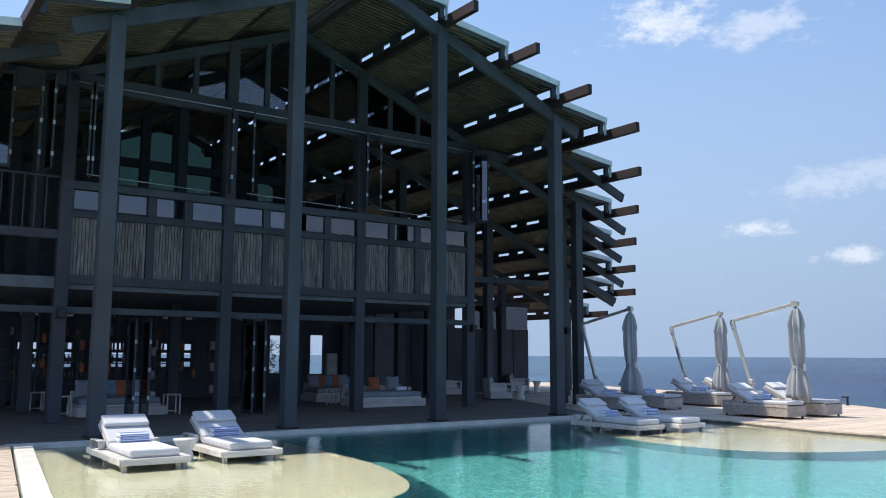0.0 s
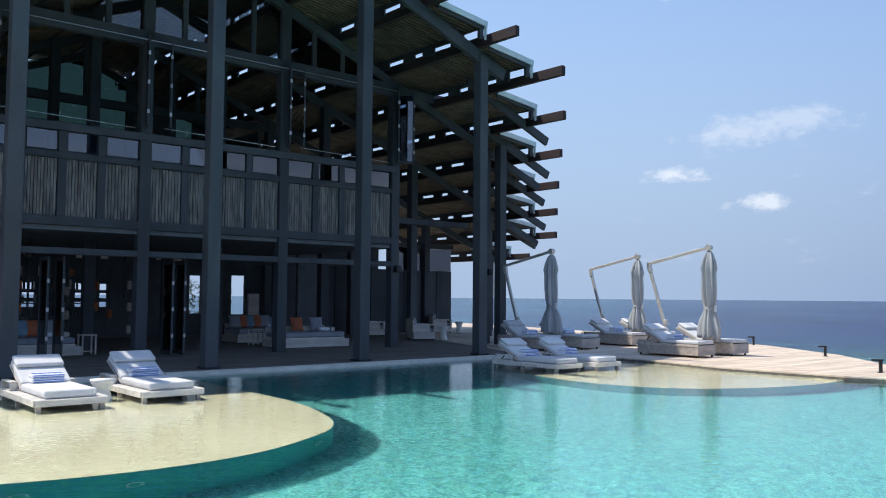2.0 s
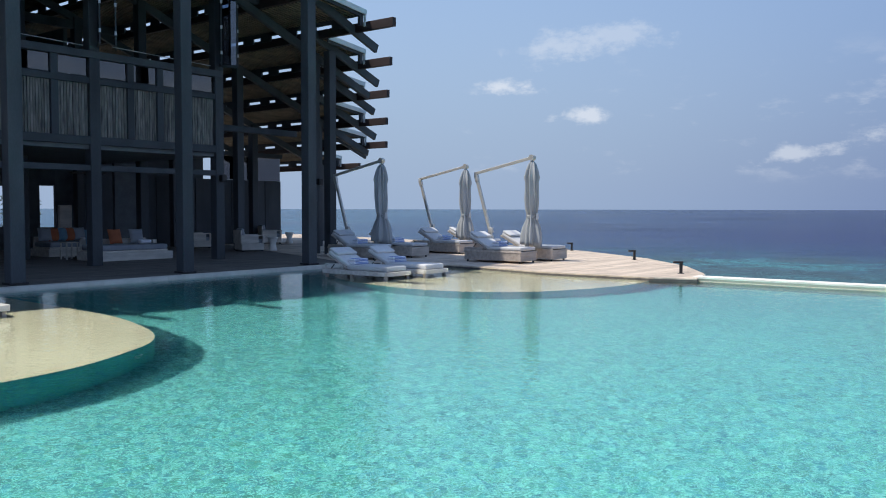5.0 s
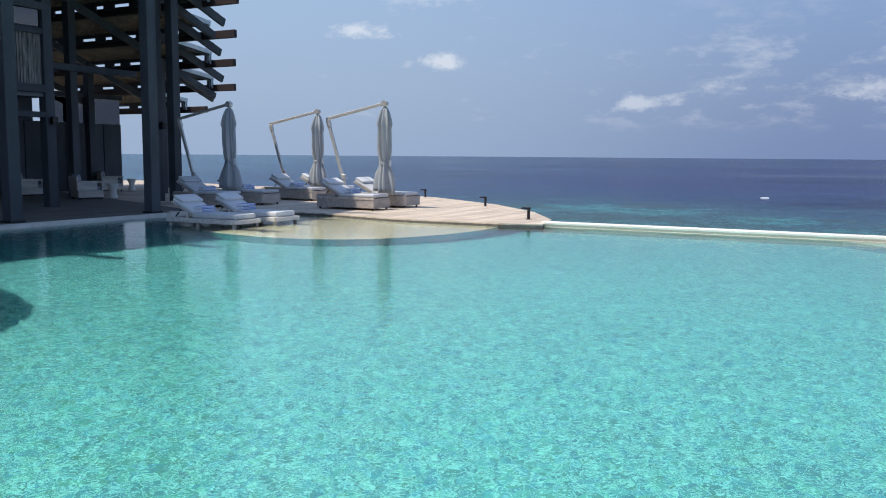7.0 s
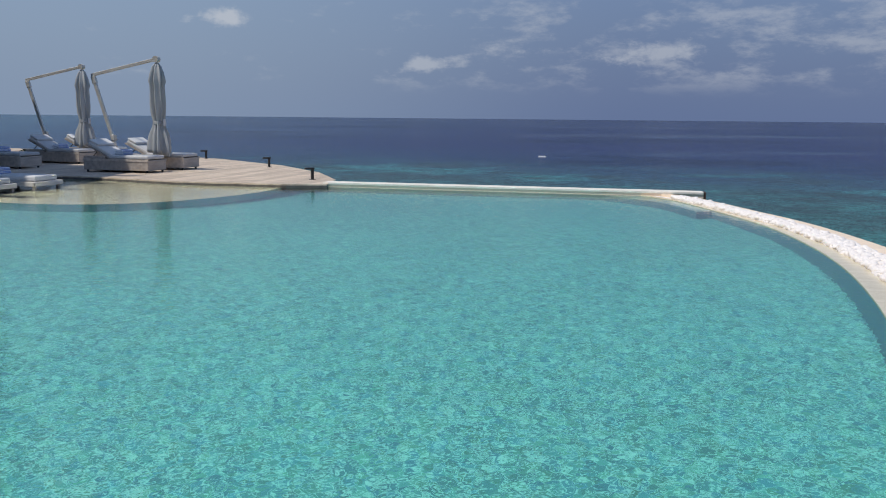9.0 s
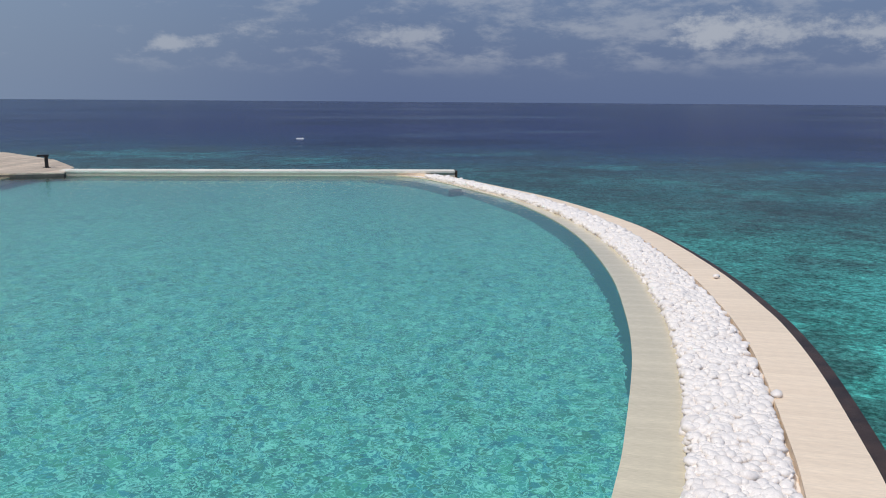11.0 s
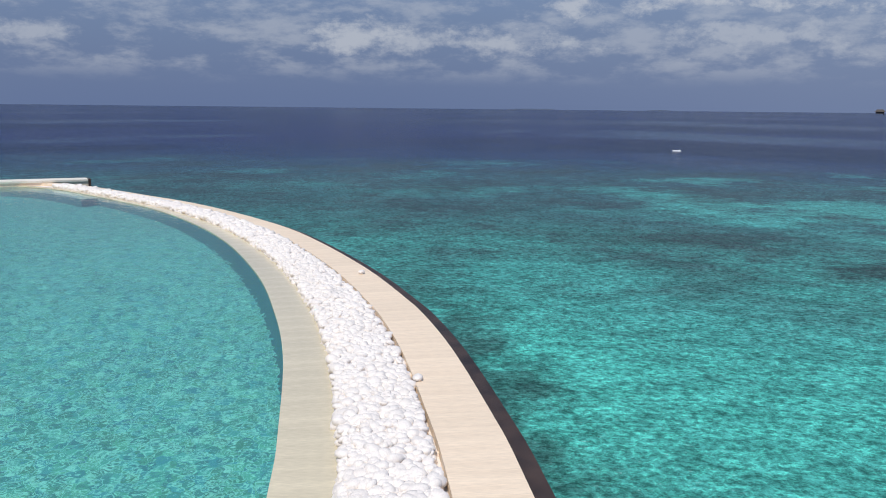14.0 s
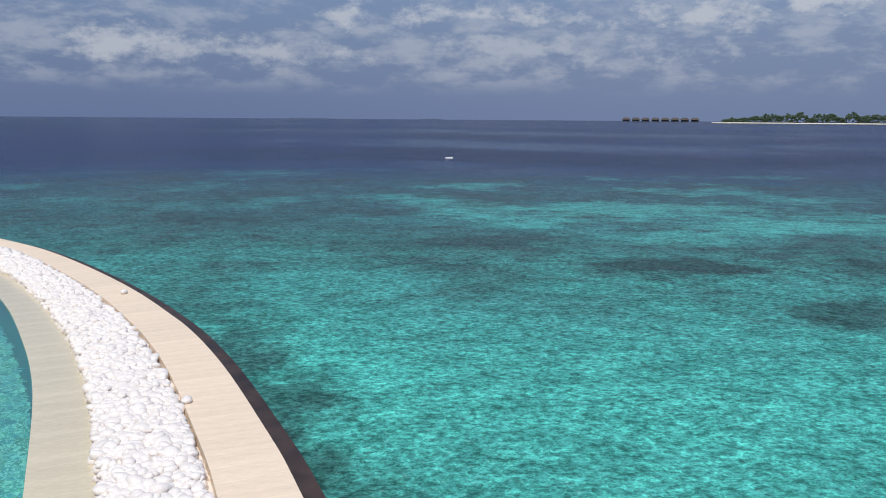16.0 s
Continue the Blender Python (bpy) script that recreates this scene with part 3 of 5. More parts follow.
def planks(deck, outline, angle, width, z0, z1, mat, gap=0.008, most=300, lengths=2.4):
    """Deck boards laid over an outline, each an object of its own under the deck; the rest of a large deck in one mesh."""
    ca, sa = math.cos(angle), math.sin(angle)
    turned = [(x * ca + y * sa, -x * sa + y * ca) for x, y in outline]
    lo, hi = min(y for _, y in turned), max(y for _, y in turned)
    made, rest = 0, None
    rng = random.Random(7)
    y = lo
    while y < hi:
        strip = cut(cut(turned, 0, 1, y + width - gap), 0, -1, -y)
        y += width
        if len(strip) < 3:
            continue
        x0, x1 = min(p[0] for p in strip), max(p[0] for p in strip)
        x = x0 - rng.random() * lengths
        while x < x1:
            piece = cut(cut(strip, 1, 0, x + lengths - gap / 2), -1, 0, -x)
            x += lengths
            if len(piece) < 3:
                continue
            area = abs(sum(p[0] * q[1] - q[0] * p[1] for p, q in zip(piece, piece[1:] + piece[:1]))) / 2
            if area < 0.004:
                continue
            dz = rng.uniform(-0.002, 0.002)
            bm = slab(piece, z0, z1 + dz)
            bmesh.ops.rotate(bm, cent=(0, 0, 0), matrix=Matrix.Rotation(angle, 3, "Z"), verts=bm.verts)
            if made < most:
                part("plank", bm, mat, deck)
                made += 1
            else:
                rest = join(rest, bm)
    if rest:
        tagged(part("plank_field", rest, mat, deck), kind="stuff")


# ---- plan ----
# The pavilion's own axes: x along its front, y into it, from the foot of its first front column.
HOUSE = pose(-6.89, 16.53, 0, 0, 0, 35.27)
BAY = 4.04


def plan(u, w):
    v = HOUSE @ Vector((u, w, 0))
    return (v.x, v.y)


DECK_Z = 0.08
BED_Z = -1.2
RIM = spline([(15.22, 10.95), (14.9, 9.95), (14.3, 8.98), (13.5, 7.85), (12.4, 6.45), (11.0, 5.1), (9.55, 3.97), (7.8, 2.88), (6.4, 2.17), (5.3, 1.69), (4.08, 1.26), (3.37, 1.04),
              (1.6, 0.56), (-0.6, 0.16), (-3.2, 0.0)], 8)
WALL_A, WALL_B = (10.85, 16.75), (16.05, 9.85)
WALL_TOP = 0.11

# sea
bm = bmesh.new()
bmesh.ops.create_grid(bm, x_segments=2, y_segments=2, size=4500)
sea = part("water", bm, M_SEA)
sea.location = (0, 0, -2.3)
structure(sea, "turquoise lagoon over sand and reef, darkening to open sea", "sea")

# pool: bed, lining walls, water
pool_line = [plan(-2.2, -0.6), plan(14.2, -0.6), (5.2, 23.9), (7.6, 22.6), (10.6, 17.6), WALL_A] + RIM + [(-5.6, 2.0), plan(-2.2, -8.5)]
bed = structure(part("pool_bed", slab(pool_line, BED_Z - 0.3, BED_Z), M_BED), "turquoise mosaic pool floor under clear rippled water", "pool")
bm, bm_rim = bmesh.new(), bmesh.new()
n = len(pool_line)
for i in range(n):
    a, b = pool_line[i], pool_line[(i + 1) % n]
    seaward = 5 <= i < n - 3
    q = bm_rim if seaward else bm
    top = -0.03 if seaward else 0.008
    q.faces.new([q.verts.new((x, y, z)) for (x, y), z in ((a, BED_Z), (b, BED_Z), (b, top), (a, top))])
structure(part("pool_wall", bm, M_WALLTILE), "blue-green mosaic side of the pool", "pool wall")
structure(part("pool_wall", bm_rim, M_RIMTILE), "grey-blue mosaic side of the pool under the rim", "pool wall")

# bathing shelves just under the water
left_edge = spline([plan(3.15, -0.6), (-2.35, 15.35), (-1.35, 13.75), (-0.78, 12.3), (-0.60, 11.3), (-0.76, 10.45), (-1.42, 9.2), (-2.59, 8.25), (-4.0, 7.75), (-5.6, 7.7)], 6)
shelf_l = [plan(-1.2, -0.6)] + left_edge + [plan(-2.1, -7.5)]
right_edge = spline([plan(13.0, -0.6), (3.15, 20.0), (3.80, 17.4), (5.06, 15.85), (6.63, 15.50), (8.67, 16.15), (10.25, 17.35)], 6)
shelf_r = right_edge + [(8.4, 19.3), (7.2, 21.9), (5.4, 24.1), plan(14.0, -0.6)]
for outline in (shelf_l, shelf_r):
    s = structure(part("bathing_shelf", slab(outline, BED_Z + 0.002, -0.05), M_WALLTILE), "sand-coloured shallow bathing shelf with a curved edge", "pool shelf")
    structure(part("shelf_top", slab(offset(outline, 0.0), -0.048, -0.022), M_SHELF), "sand-coloured render just under shallow water", "pool shelf")
bench = [(13.5, 8.43), (14.1, 9.3), (14.5, 10.1), (14.7, 11.5), (15.2, 10.9), (14.9, 9.95), (14.3, 8.98), (13.86, 8.33)]
structure(part("bench_ledge", slab(bench, BED_Z + 0.002, -0.11), M_RIMTILE), "mosaic ledge under water in the pool corner", "pool ledge")
structure(part("ledge_top", slab(bench, -0.108, -0.085), M_LEDGE), "grey-green ledge top just under water", "pool ledge")


def sheet(outline, z):
    """A level sheet that faces up."""
    area = sum(p[0] * q[1] - q[0] * p[1] for p, q in zip(outline, outline[1:] + outline[:1]))
    me = bpy.data.meshes.new("sheet")
    pts = [(x, y, z) for x, y in (outline if area > 0 else outline[::-1])]
    me.from_pydata(pts, [], [tuple(range(len(pts)))])
    return me


def water_sheet(outline, z, mat):
    me = sheet(outline, z)
    me.materials.append(mat)
    return new("pool_water", me)


pool_water = structure(water_sheet(pool_line, 0.0, M_WATER), "clear turquoise pool water with fine ripples", "pool water")
pool_water.visible_shadow = False
# underwater lamps on the shelf side
for k in (7, 30, 41, 45):
    x, y = left_edge[k]
    a, b = left_edge[k - 1], left_edge[k + 1]
    t = Vector((b[0] - a[0], b[1] - a[1], 0)).normalized()
    nrm = Vector((-t.y, t.x, 0))
    c = Vector((x, y, -0.55)) + nrm * 0.004
    lamp = new("pool_lamp")
    lamp.matrix_world = look(c, c + nrm)
    body = lathe([(0.085, 0.0), (0.095, -0.012), (0.07, -0.02), (0.066, -0.012)], 18)
    part("bezel", body, M_HINGE, lamp)
    part("lens", lathe([(0.06, 0.0), (0.06, -0.012), (0.03, -0.018)], 16), M_WALLTILE, lamp)
    tagged(lamp, "round steel underwater lamp set in the shelf side", "pool lamp", "pool lamps")

# coping along the terrace, in stones
coping = new("coping")
structure(coping, "pale stone coping between terrace and pool", "coping")
u = -1.6
while u < 14.0:
    part("stone", box(u, u + 0.797, -0.62, -0.32, -0.25, DECK_Z, 0.003), M_COPING, coping).matrix_basis = HOUSE
    u += 0.8
for k in range(9):
    part("stone", box(-0.3, 0.0, 0, 0.897, -0.25, DECK_Z, 0.003), M_COPING, coping).matrix_basis = HOUSE @ pose(-1.2 - 0.9 * 0.13 * (k + 1), -0.62 - 0.9 * (k + 1), 0, 0, 0, -7)

# low wall at the far side of the pool
wall = new("pool_wall_far")
structure(wall, "low pale stone wall closing the pool towards the sea", "low wall")
d = Vector((WALL_B[0] - WALL_A[0], WALL_B[1] - WALL_A[1], 0))
m = Matrix.Translation((*WALL_A, 0)) @ Matrix.Rotation(math.atan2(d.y, d.x), 4, "Z")
L = d.length
part("wall_core", box(0.0, L - 0.05, 0.02, 0.34, -2.6, WALL_TOP - 0.05, 0.006), M_STONE, wall).matrix_basis = m
part("wall_face", box(0.0, L - 0.05, -0.012, 0.019, -0.04, WALL_TOP - 0.05, 0.003), M_STONE, wall).matrix_basis = m
for k in range(10):
    s = (L - 0.05) / 10
    part("capstone", box(k * s, (k + 1) * s - 0.003, -0.03, 0.38, WALL_TOP - 0.049, WALL_TOP, 0.004), M_CAP, wall).matrix_basis = m
part("end_plate", box(L - 0.049, L, -0.02, 0.38, -2.5, WALL_TOP, 0.004), M_EDGE, wall).matrix_basis = m


# curved rim: inner stone band, pebble bed, outer stone band, dark metal edge
def band(d0, d1, z0, z1, i0, i1):
    a, b = rim_line(d0)[i0:i1 + 1], rim_line(d1)[i0:i1 + 1]
    return slab(a + b[::-1], z0, z1)


# course runs from the wall towards the camera, so the outside lies on its left
rim = new("rim")
structure(rim, "curved travertine rim of the pool with a bed of pebbles", "pool rim")
RIM_D = (0.0, -0.29, -0.765, -1.10, -1.20)
N = len(RIM) - 1
step = 2
for i in range(0, N, step):
    j = min(i + step, N)
    mid, ahead = Vector((*RIM[i], 0)), Vector((*RIM[j], 0)) - Vector((*RIM[i], 0))
    own = Matrix.Translation(mid) @ Matrix.Rotation(math.atan2(ahead.y, ahead.x), 4, "Z")
    for name, d0, d1, top, mat, label in (("inner_stone", 0.0, RIM_D[1], 0.012, M_WETSTONE, "wet overflow stone"), ("outer_stone", RIM_D[2], RIM_D[3], 0.055, M_STONE, "")):
        bm = band(d0, d1, -0.03 if top < 0.02 else -0.8, top, i, j)
        bmesh.ops.transform(bm, matrix=own.inverted(), verts=bm.verts)
        part(name, bm, mat, rim, label).matrix_basis = own
part("channel", band(RIM_D[1], RIM_D[2], -0.8, 0.0, 0, N), M_PEBBLE, rim, "pale gravel channel")
for i in range(0, N, 6):
    j = min(i + 6, N)
    part("edge_strip", band(RIM_D[3], RIM_D[4], -2.8, 0.03, i, j), M_EDGE, rim, "dark metal edge strip")


def pebble_mesh(k):
    rng = random.Random(k)
    bm = bmesh.new()
    bmesh.ops.create_icosphere(bm, subdivisions=2, radius=1.0)
    o = Vector((rng.random() * 50, rng.random() * 50, 0))
    for v in bm.verts:
        v.co *= 1 + 0.28 * noise.noise(v.co * 0.9 + o)
        v.co.z *= 0.68
    me = bpy.data.meshes.new("pebble")
    bm.to_mesh(me)
    bm.free()
    for f in me.polygons:
        f.use_smooth = True
    me.materials.append(M_PEBBLE)
    return me


PEBBLES = [pebble_mesh(k) for k in range(6)]
rng = random.Random(3)
lines = [rim_line(-0.29 - 0.475 * s) for s in np.linspace(0.05, 0.95, 19)]
rest_v, rest_f = [], []
singles = 0
base = [(np.array([v.co[:] for v in me.vertices]), [tuple(f.vertices) for f in me.polygons]) for me in PEBBLES]
for i in range(N):
    a0 = Vector((*RIM[i], 0))
    length = (Vector((*RIM[i + 1], 0)) - a0).length
    if RIM[i][0] < 1.0 or i < 7:
        continue
    count = int(length * 0.5 / (0.033 ** 2 * (1.0 if a0.length < 10 else 1.8)) * 2.3)
    for _ in range(count):
        s, q = rng.random(), rng.random()
        k = min(int(q * 18), 17)
        p0, p1 = Vector((*lines[k][i], 0)), Vector((*lines[k][i + 1], 0))
        p = p0.lerp(p1, s)
        r = (rng.uniform(0.019, 0.036) if rng.random() < 0.86 else rng.uniform(0.036, 0.050)) * (1.0 if a0.length < 10 else 1.35)
        z = rng.uniform(0.0, 0.05) + 0.016 * math.sin(q * math.pi)
        e = Euler((rng.uniform(-0.5, 0.5), rng.uniform(-0.5, 0.5), rng.random() * 6.28))
        t = Matrix.LocRotScale((p.x, p.y, z), e, (r * rng.uniform(0.9, 1.4), r, r))
        kind = rng.randrange(6)
        if 3.6 < p.length < 5.2 and singles < 290 and rng.random() < 0.3:
            shared("pebble", PEBBLES[kind], rim, t)
            singles += 1
        else:
            vs, fs = base[kind]
            mm = np.array(t)
            off = len(rest_v) and sum(len(x) for x in rest_v)
            rest_v.append(vs @ mm[:3, :3].T + mm[:3, 3])
            rest_f.extend([tuple(v + off for v in f) for f in fs])
me = bpy.data.meshes.new("pebble_bed")
me.from_pydata(np.concatenate(rest_v).tolist(), [], rest_f)
me.materials.append(M_PEBBLE)
for f in me.polygons:
    f.use_smooth = True
ob = new("pebble_bed", me)
ob.parent = rim
tagged(ob, "bed of rounded white pebbles", kind="stuff")
# stray pebbles on the stone
for t, k in (((7.86, 1.86, 0.075), 0), ((4.86, 0.70, 0.07), 2)):
    stray = new("pebble", PEBBLES[k])
    stray.matrix_world = Matrix.LocRotScale(t, None, (0.042, 0.032, 0.032))
    tagged(stray, "single white pebble lying on the travertine rim", "pebble")

# decks
deck_r = [plan(13.4, -0.3), (5.2, 24.2), (7.1, 21.9), (8.25, 19.2), (10.0, 17.0), (10.75, 16.45), (11.75, 17.6), (12.9, 20.2), (13.75, 23.8), (13.9, 28.4), (13.2, 33.0),
          (11.5, 38.5), (9.0, 45.0), (6.0, 52.0), (-2.0, 52.0)]
d_r = structure(part("deck", slab(deck_r, -0.6, DECK_Z - 0.03), M_SHADEDECK), "sunlit bleached timber deck with curved edge above the sea", "deck")
terrace = [plan(-14, -0.31), plan(13.35, -0.31), plan(26, 12), plan(26, 30), plan(-14, 30)]
d_t = structure(part("terrace", slab(terrace, -0.6, DECK_Z - 0.032), M_SHADEDECK), "timber terrace under the pavilion, toned grey for the roof's shade", "terrace")
deck_l = [plan(-14, -0.33), plan(-1.52, -0.33), plan(-2.6, -8.8), plan(-14, -8.8)]
d_l = structure(part("deck", slab(deck_l, -0.6, DECK_Z - 0.034), M_SHADEDECK), "weathered timber deck beside the pool", "deck")
deck_c = [(2.2, -0.62), (-3.2, -1.3), (-9.0, -1.0), (-9, -8), (4, -8)]
d_c = structure(part("deck", slab(deck_c, -0.6, DECK_Z - 0.036), M_SHADEDECK), "timber deck at the end of the pool rim", "deck")

# ---- pavilion ----
house = new("pavilion")
house.matrix_world = HOUSE
tagged(house, "tall charcoal timber pavilion with stepped open roof and balcony", "building")
MID = 1.5 * BAY
PITCH = 0.40
RIDGE = 11.35


def roof_z(u):
    return RIDGE - PITCH * abs(u - MID)


def column(u, w, z1, s=0.30):
    part("column", box(u - s / 2, u + s / 2, w - s / 2, w + s / 2, DECK_Z, z1, 0.012), M_TIMBER, house)


# front row, facade row and the grid behind
for i in range(4):
    column(i * BAY, 0.0, roof_z(i * BAY) - 0.35)
for j in range(1, 5):
    for i in range(-3, 7):
        u, w = i * BAY, j * 4.1
        if i > 3 and w < (u - 12.0) * 0.95 - 0.3:
            continue
        if i < 0 and w < (-u) * 0.95 - 0.3:
            continue
        column(u, w, roof_z(u) - 0.35)
column(16.2, 3.35, roof_z(16.2) - 0.35)
# plinth shoes
for i in range(4):
    part("column_shoe", box(i * BAY - 0.19, i * BAY + 0.19, -0.19, 0.19, DECK_Z, DECK_Z + 0.05, 0.01), M_BLACK, house)

# rafters of the trusses
for w, ua, ub in ((0.0, -0.85, 13.0), (4.1, -4.6, 18.9), (8.2, -8.0, 23.2), (12.3, -11.0, 24.6), (16.4, -11.0, 24.6)):
    for end in (ua, ub):
        part("rafter", beam((MID, w, RIDGE - 0.42), (end, w, roof_z(end) - 0.42), 0.16, 0.34 if w == 0 else 0.26), M_TIMBER, house)
for w, ub in ((1.61, 16.65), (3.3, 18.55), (5.17, 20.35), (6.85, 22.25), (8.9, 23.85)):
    part("rafter", beam((ub - 3.6, w, roof_z(ub - 3.6) - 0.22), (ub, w, roof_z(ub) - 0.22), 0.12, 0.28), M_TIMBER, house)
for w, ub in ((1.61, -4.4), (3.3, -6.3), (5.17, -8.0)):
    part("rafter", beam((ub + 3.6, w, roof_z(ub + 3.6) - 0.40), (ub, w, roof_z(ub) - 0.22), 0.12, 0.28), M_TIMBER, house)
# tie beams and braces of the front gable
for w in (4.1, 12.3):
    part("tie_beam", beam((-4, w, 8.3), (16.2, w, 8.3), 0.2, 0.3), M_TIMBER, house)
    for du in (1.01, 2.02, 3.03, 4.04):
        for s in (-1, 1):
            u = MID + s * du
            part("strut", beam((u, w, 8.4), (u, w, roof_z(u) - 0.5), 0.12, 0.14), M_TIMBER, house)
# purlins with free tails and the stepped roof strips
STEP = 1.87
TAILS = [-0.3, -1.45, -1.65, -1.65, -1.65, -0.05, 1.75, 3.55, 5.3, 7.0, 10.4]
LEFTT = [-0.3, -1.45, -1.6, -1.6, -1.6, -1.1, 0.8, 3.75, 5.5, 7.2]
BACK = 18.0


def fascia(u0, z0, u1, z1, y, parent):
    bm = beam((u0, y - 0.02, z0 + 0.05), (u1, y - 0.02, z1 + 0.05), 0.045, 0.16, 0.004)
    part("fascia", bm, M_FASCIA, parent, "white metal fascia")


def strip(sign, k, tail, nexttail):
    """One roof strip between purlin k and the next one down."""
    u0 = MID + sign * (2.12 + STEP * (k - 1))
    u1 = u0 + sign * (STEP - 0.1)
    zt = roof_z(u0) - 0.28
    zb = zt - 0.225
    u0 += sign * 0.08
    y0 = nexttail + 1.17
    bm = bmesh.new()
    v = [bm.verts.new(c) for c in ((u0, y0, zt + 0.05), (u1, y0, zb + 0.05), (u1, BACK, zb + 0.05), (u0, BACK, zt + 0.05),
                                   (u0, y0, zt + 0.11), (u1, y0, zb + 0.11), (u1, BACK, zb + 0.11), (u0, BACK, zt + 0.11))]
    for f in ((0, 1, 2, 3), (4, 5, 6, 7), (0, 1, 5, 4), (1, 2, 6, 5), (2, 3, 7, 6), (3, 0, 4, 7)):
        bm.faces.new([v[i] for i in f])
    sheet = part("roof_strip", bm, M_ROOF, house, "grey roof sheet on slatted battens")
    fascia(u0, zt + 0.03, u1 + sign * 0.06, zb + 0.03, y0, sheet)
    part("end_board", box(min(u1, u1 + sign * 0.05), max(u1, u1 + sign * 0.05), y0 - 0.03, y0 + 0.05, zb - 0.36, zb + 0.14, 0.004), M_FASCIA, sheet, "white metal end board")
    # dark closing boards: under the fascia, along the low edge, and a short post down to the purlin below
    part("barge_board", beam((u0, y0 + 0.05, zt - 0.02), (u1 - sign * 0.02, y0 + 0.05, zb - 0.02), 0.05, 0.13, 0.004), M_TIMBER, sheet)
    part("eave_board", box(min(u1 - 0.03, u1 + 0.012), max(u1 - 0.03, u1 + 0.012), y0 + 0.06, BACK, zb - 0.02, zb + 0.07), M_TIMBER, sheet)
    part("post", box(u1 - sign * 0.10 - 0.07, u1 - sign * 0.10 + 0.07, y0 + 0.03, y0 + 0.14, zb - 0.34, zb - 0.02, 0.004), M_TIMBER, sheet)
    # dark sheet added as gap shade under the roof, battens across purlin to purlin
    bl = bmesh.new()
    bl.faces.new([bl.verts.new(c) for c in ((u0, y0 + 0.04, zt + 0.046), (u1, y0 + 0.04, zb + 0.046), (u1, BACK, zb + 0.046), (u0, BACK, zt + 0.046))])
    part("lining", bl, M_GAPSHADE, sheet, "dark sheet added as the shade between the battens")
    vs, fs = [], []
    y = y0 + 0.05
    while y < BACK - 0.2:
        o = len(vs)
        for ya, dz in ((y, 0.04), (y + 0.062, 0.04), (y + 0.062, 0.008), (y, 0.008)):
            vs += [(u0, ya, zt + dz), (u1, ya, zb + dz)]
        fs += [(o, o + 1, o + 3, o + 2), (o + 2, o + 3, o + 5, o + 4), (o + 4, o + 5, o + 7, o + 6), (o + 6, o + 7, o + 1, o)]
        y += 0.165
    me = bpy.data.meshes.new("batten_layer")
    me.from_pydata(vs, [], fs)
    me.materials.append(M_BATTEN)
    bt = new("batten_layer", me)
    bt.parent = sheet
    tagged(bt, "thin tan battens", kind="stuff")
    # blocking in the step between this strip and the purlin below
    bk = None
    y = y0 + 0.9
    bk = box(u1 - 0.02, u1 + 0.02, y, BACK, zb - (0.12 if sign > 0 else 0.3), zb + 0.04, 0, bk)
    i = 0
    while y < BACK:
        wdt = 0.55
        bk = box(min(u1 - 0.03, u1 + 0.03), max(u1 - 0.03, u1 + 0.03), y, y + wdt, zb - 0.3, zb + 0.05, 0, bk)
        y += 0.95 if i % 2 else 1.3
        i += 1
    tagged(part("blocking", bk, M_TIMBER, sheet, "dark timber blocks in the step"), kind="stuff")


for sign, tails, n in ((1, TAILS, 11), (-1, LEFTT, 10)):
    for k in range(n):
        u = MID + sign * (2.12 + STEP * (k - 1))
        z = roof_z(u) - 0.14
        part("purlin", box(u - 0.075, u + 0.075, tails[k], BACK, z - 0.11, z + 0.17, 0.01), M_TAIL, house)
        if k < n - 1:
            strip(sign, k, tails[k], tails[k + 1])
part("ridge_beam", box(MID - 0.1, MID + 0.1, -1.45, BACK, RIDGE - 0.35, RIDGE, 0.012), M_TIMBER, house)

# upper floor and its front
FW = 4.1
part("floor_slab", box(-2.0, 12.2, FW - 0.05, 21, 3.22, 3.50, 0.01), M_INNER, house, "dark upper floor")
part("edge_beam", box(-0.1, 12.25, FW - 0.14, FW + 0.02, 3.34, 3.56, 0.01), M_TIMBER, house)
part("rail_beam", box(-0.1, 12.25, FW - 0.13, FW + 0.03, 4.96, 5.12, 0.01), M_TIMBER, house)
part("sill_beam", box(-0.1, 12.25, FW - 0.16, FW + 0.04, 5.64, 5.84, 0.01), M_TIMBER, house)
part("head_beam", box(-0.1, 12.25, FW - 0.15, FW + 0.05, 8.28, 8.52, 0.01), M_TIMBER, house)
part("track", box(0.1, 12.1, FW - 0.19, FW - 0.155, 8.27, 8.29), M_HINGE, house, "thin steel sliding track")
part("soffit_beam", box(-2.1, 12.3, FW - 0.12, FW + 0.06, 2.64, 2.80, 0.01), M_TIMBER, house)
part("soffit_beam", box(-14.0, 0.0, 0.0 - 0.1, 0.1, 4.40, 4.62, 0.01), M_TIMBER, house).matrix_basis = pose(0.0, 4.1, 0)
part("tie_rail", box(12.2, 16.2, FW + 0.9, FW + 1.1, 4.15, 4.35, 0.01), M_TIMBER, house)
rng = random.Random(11)
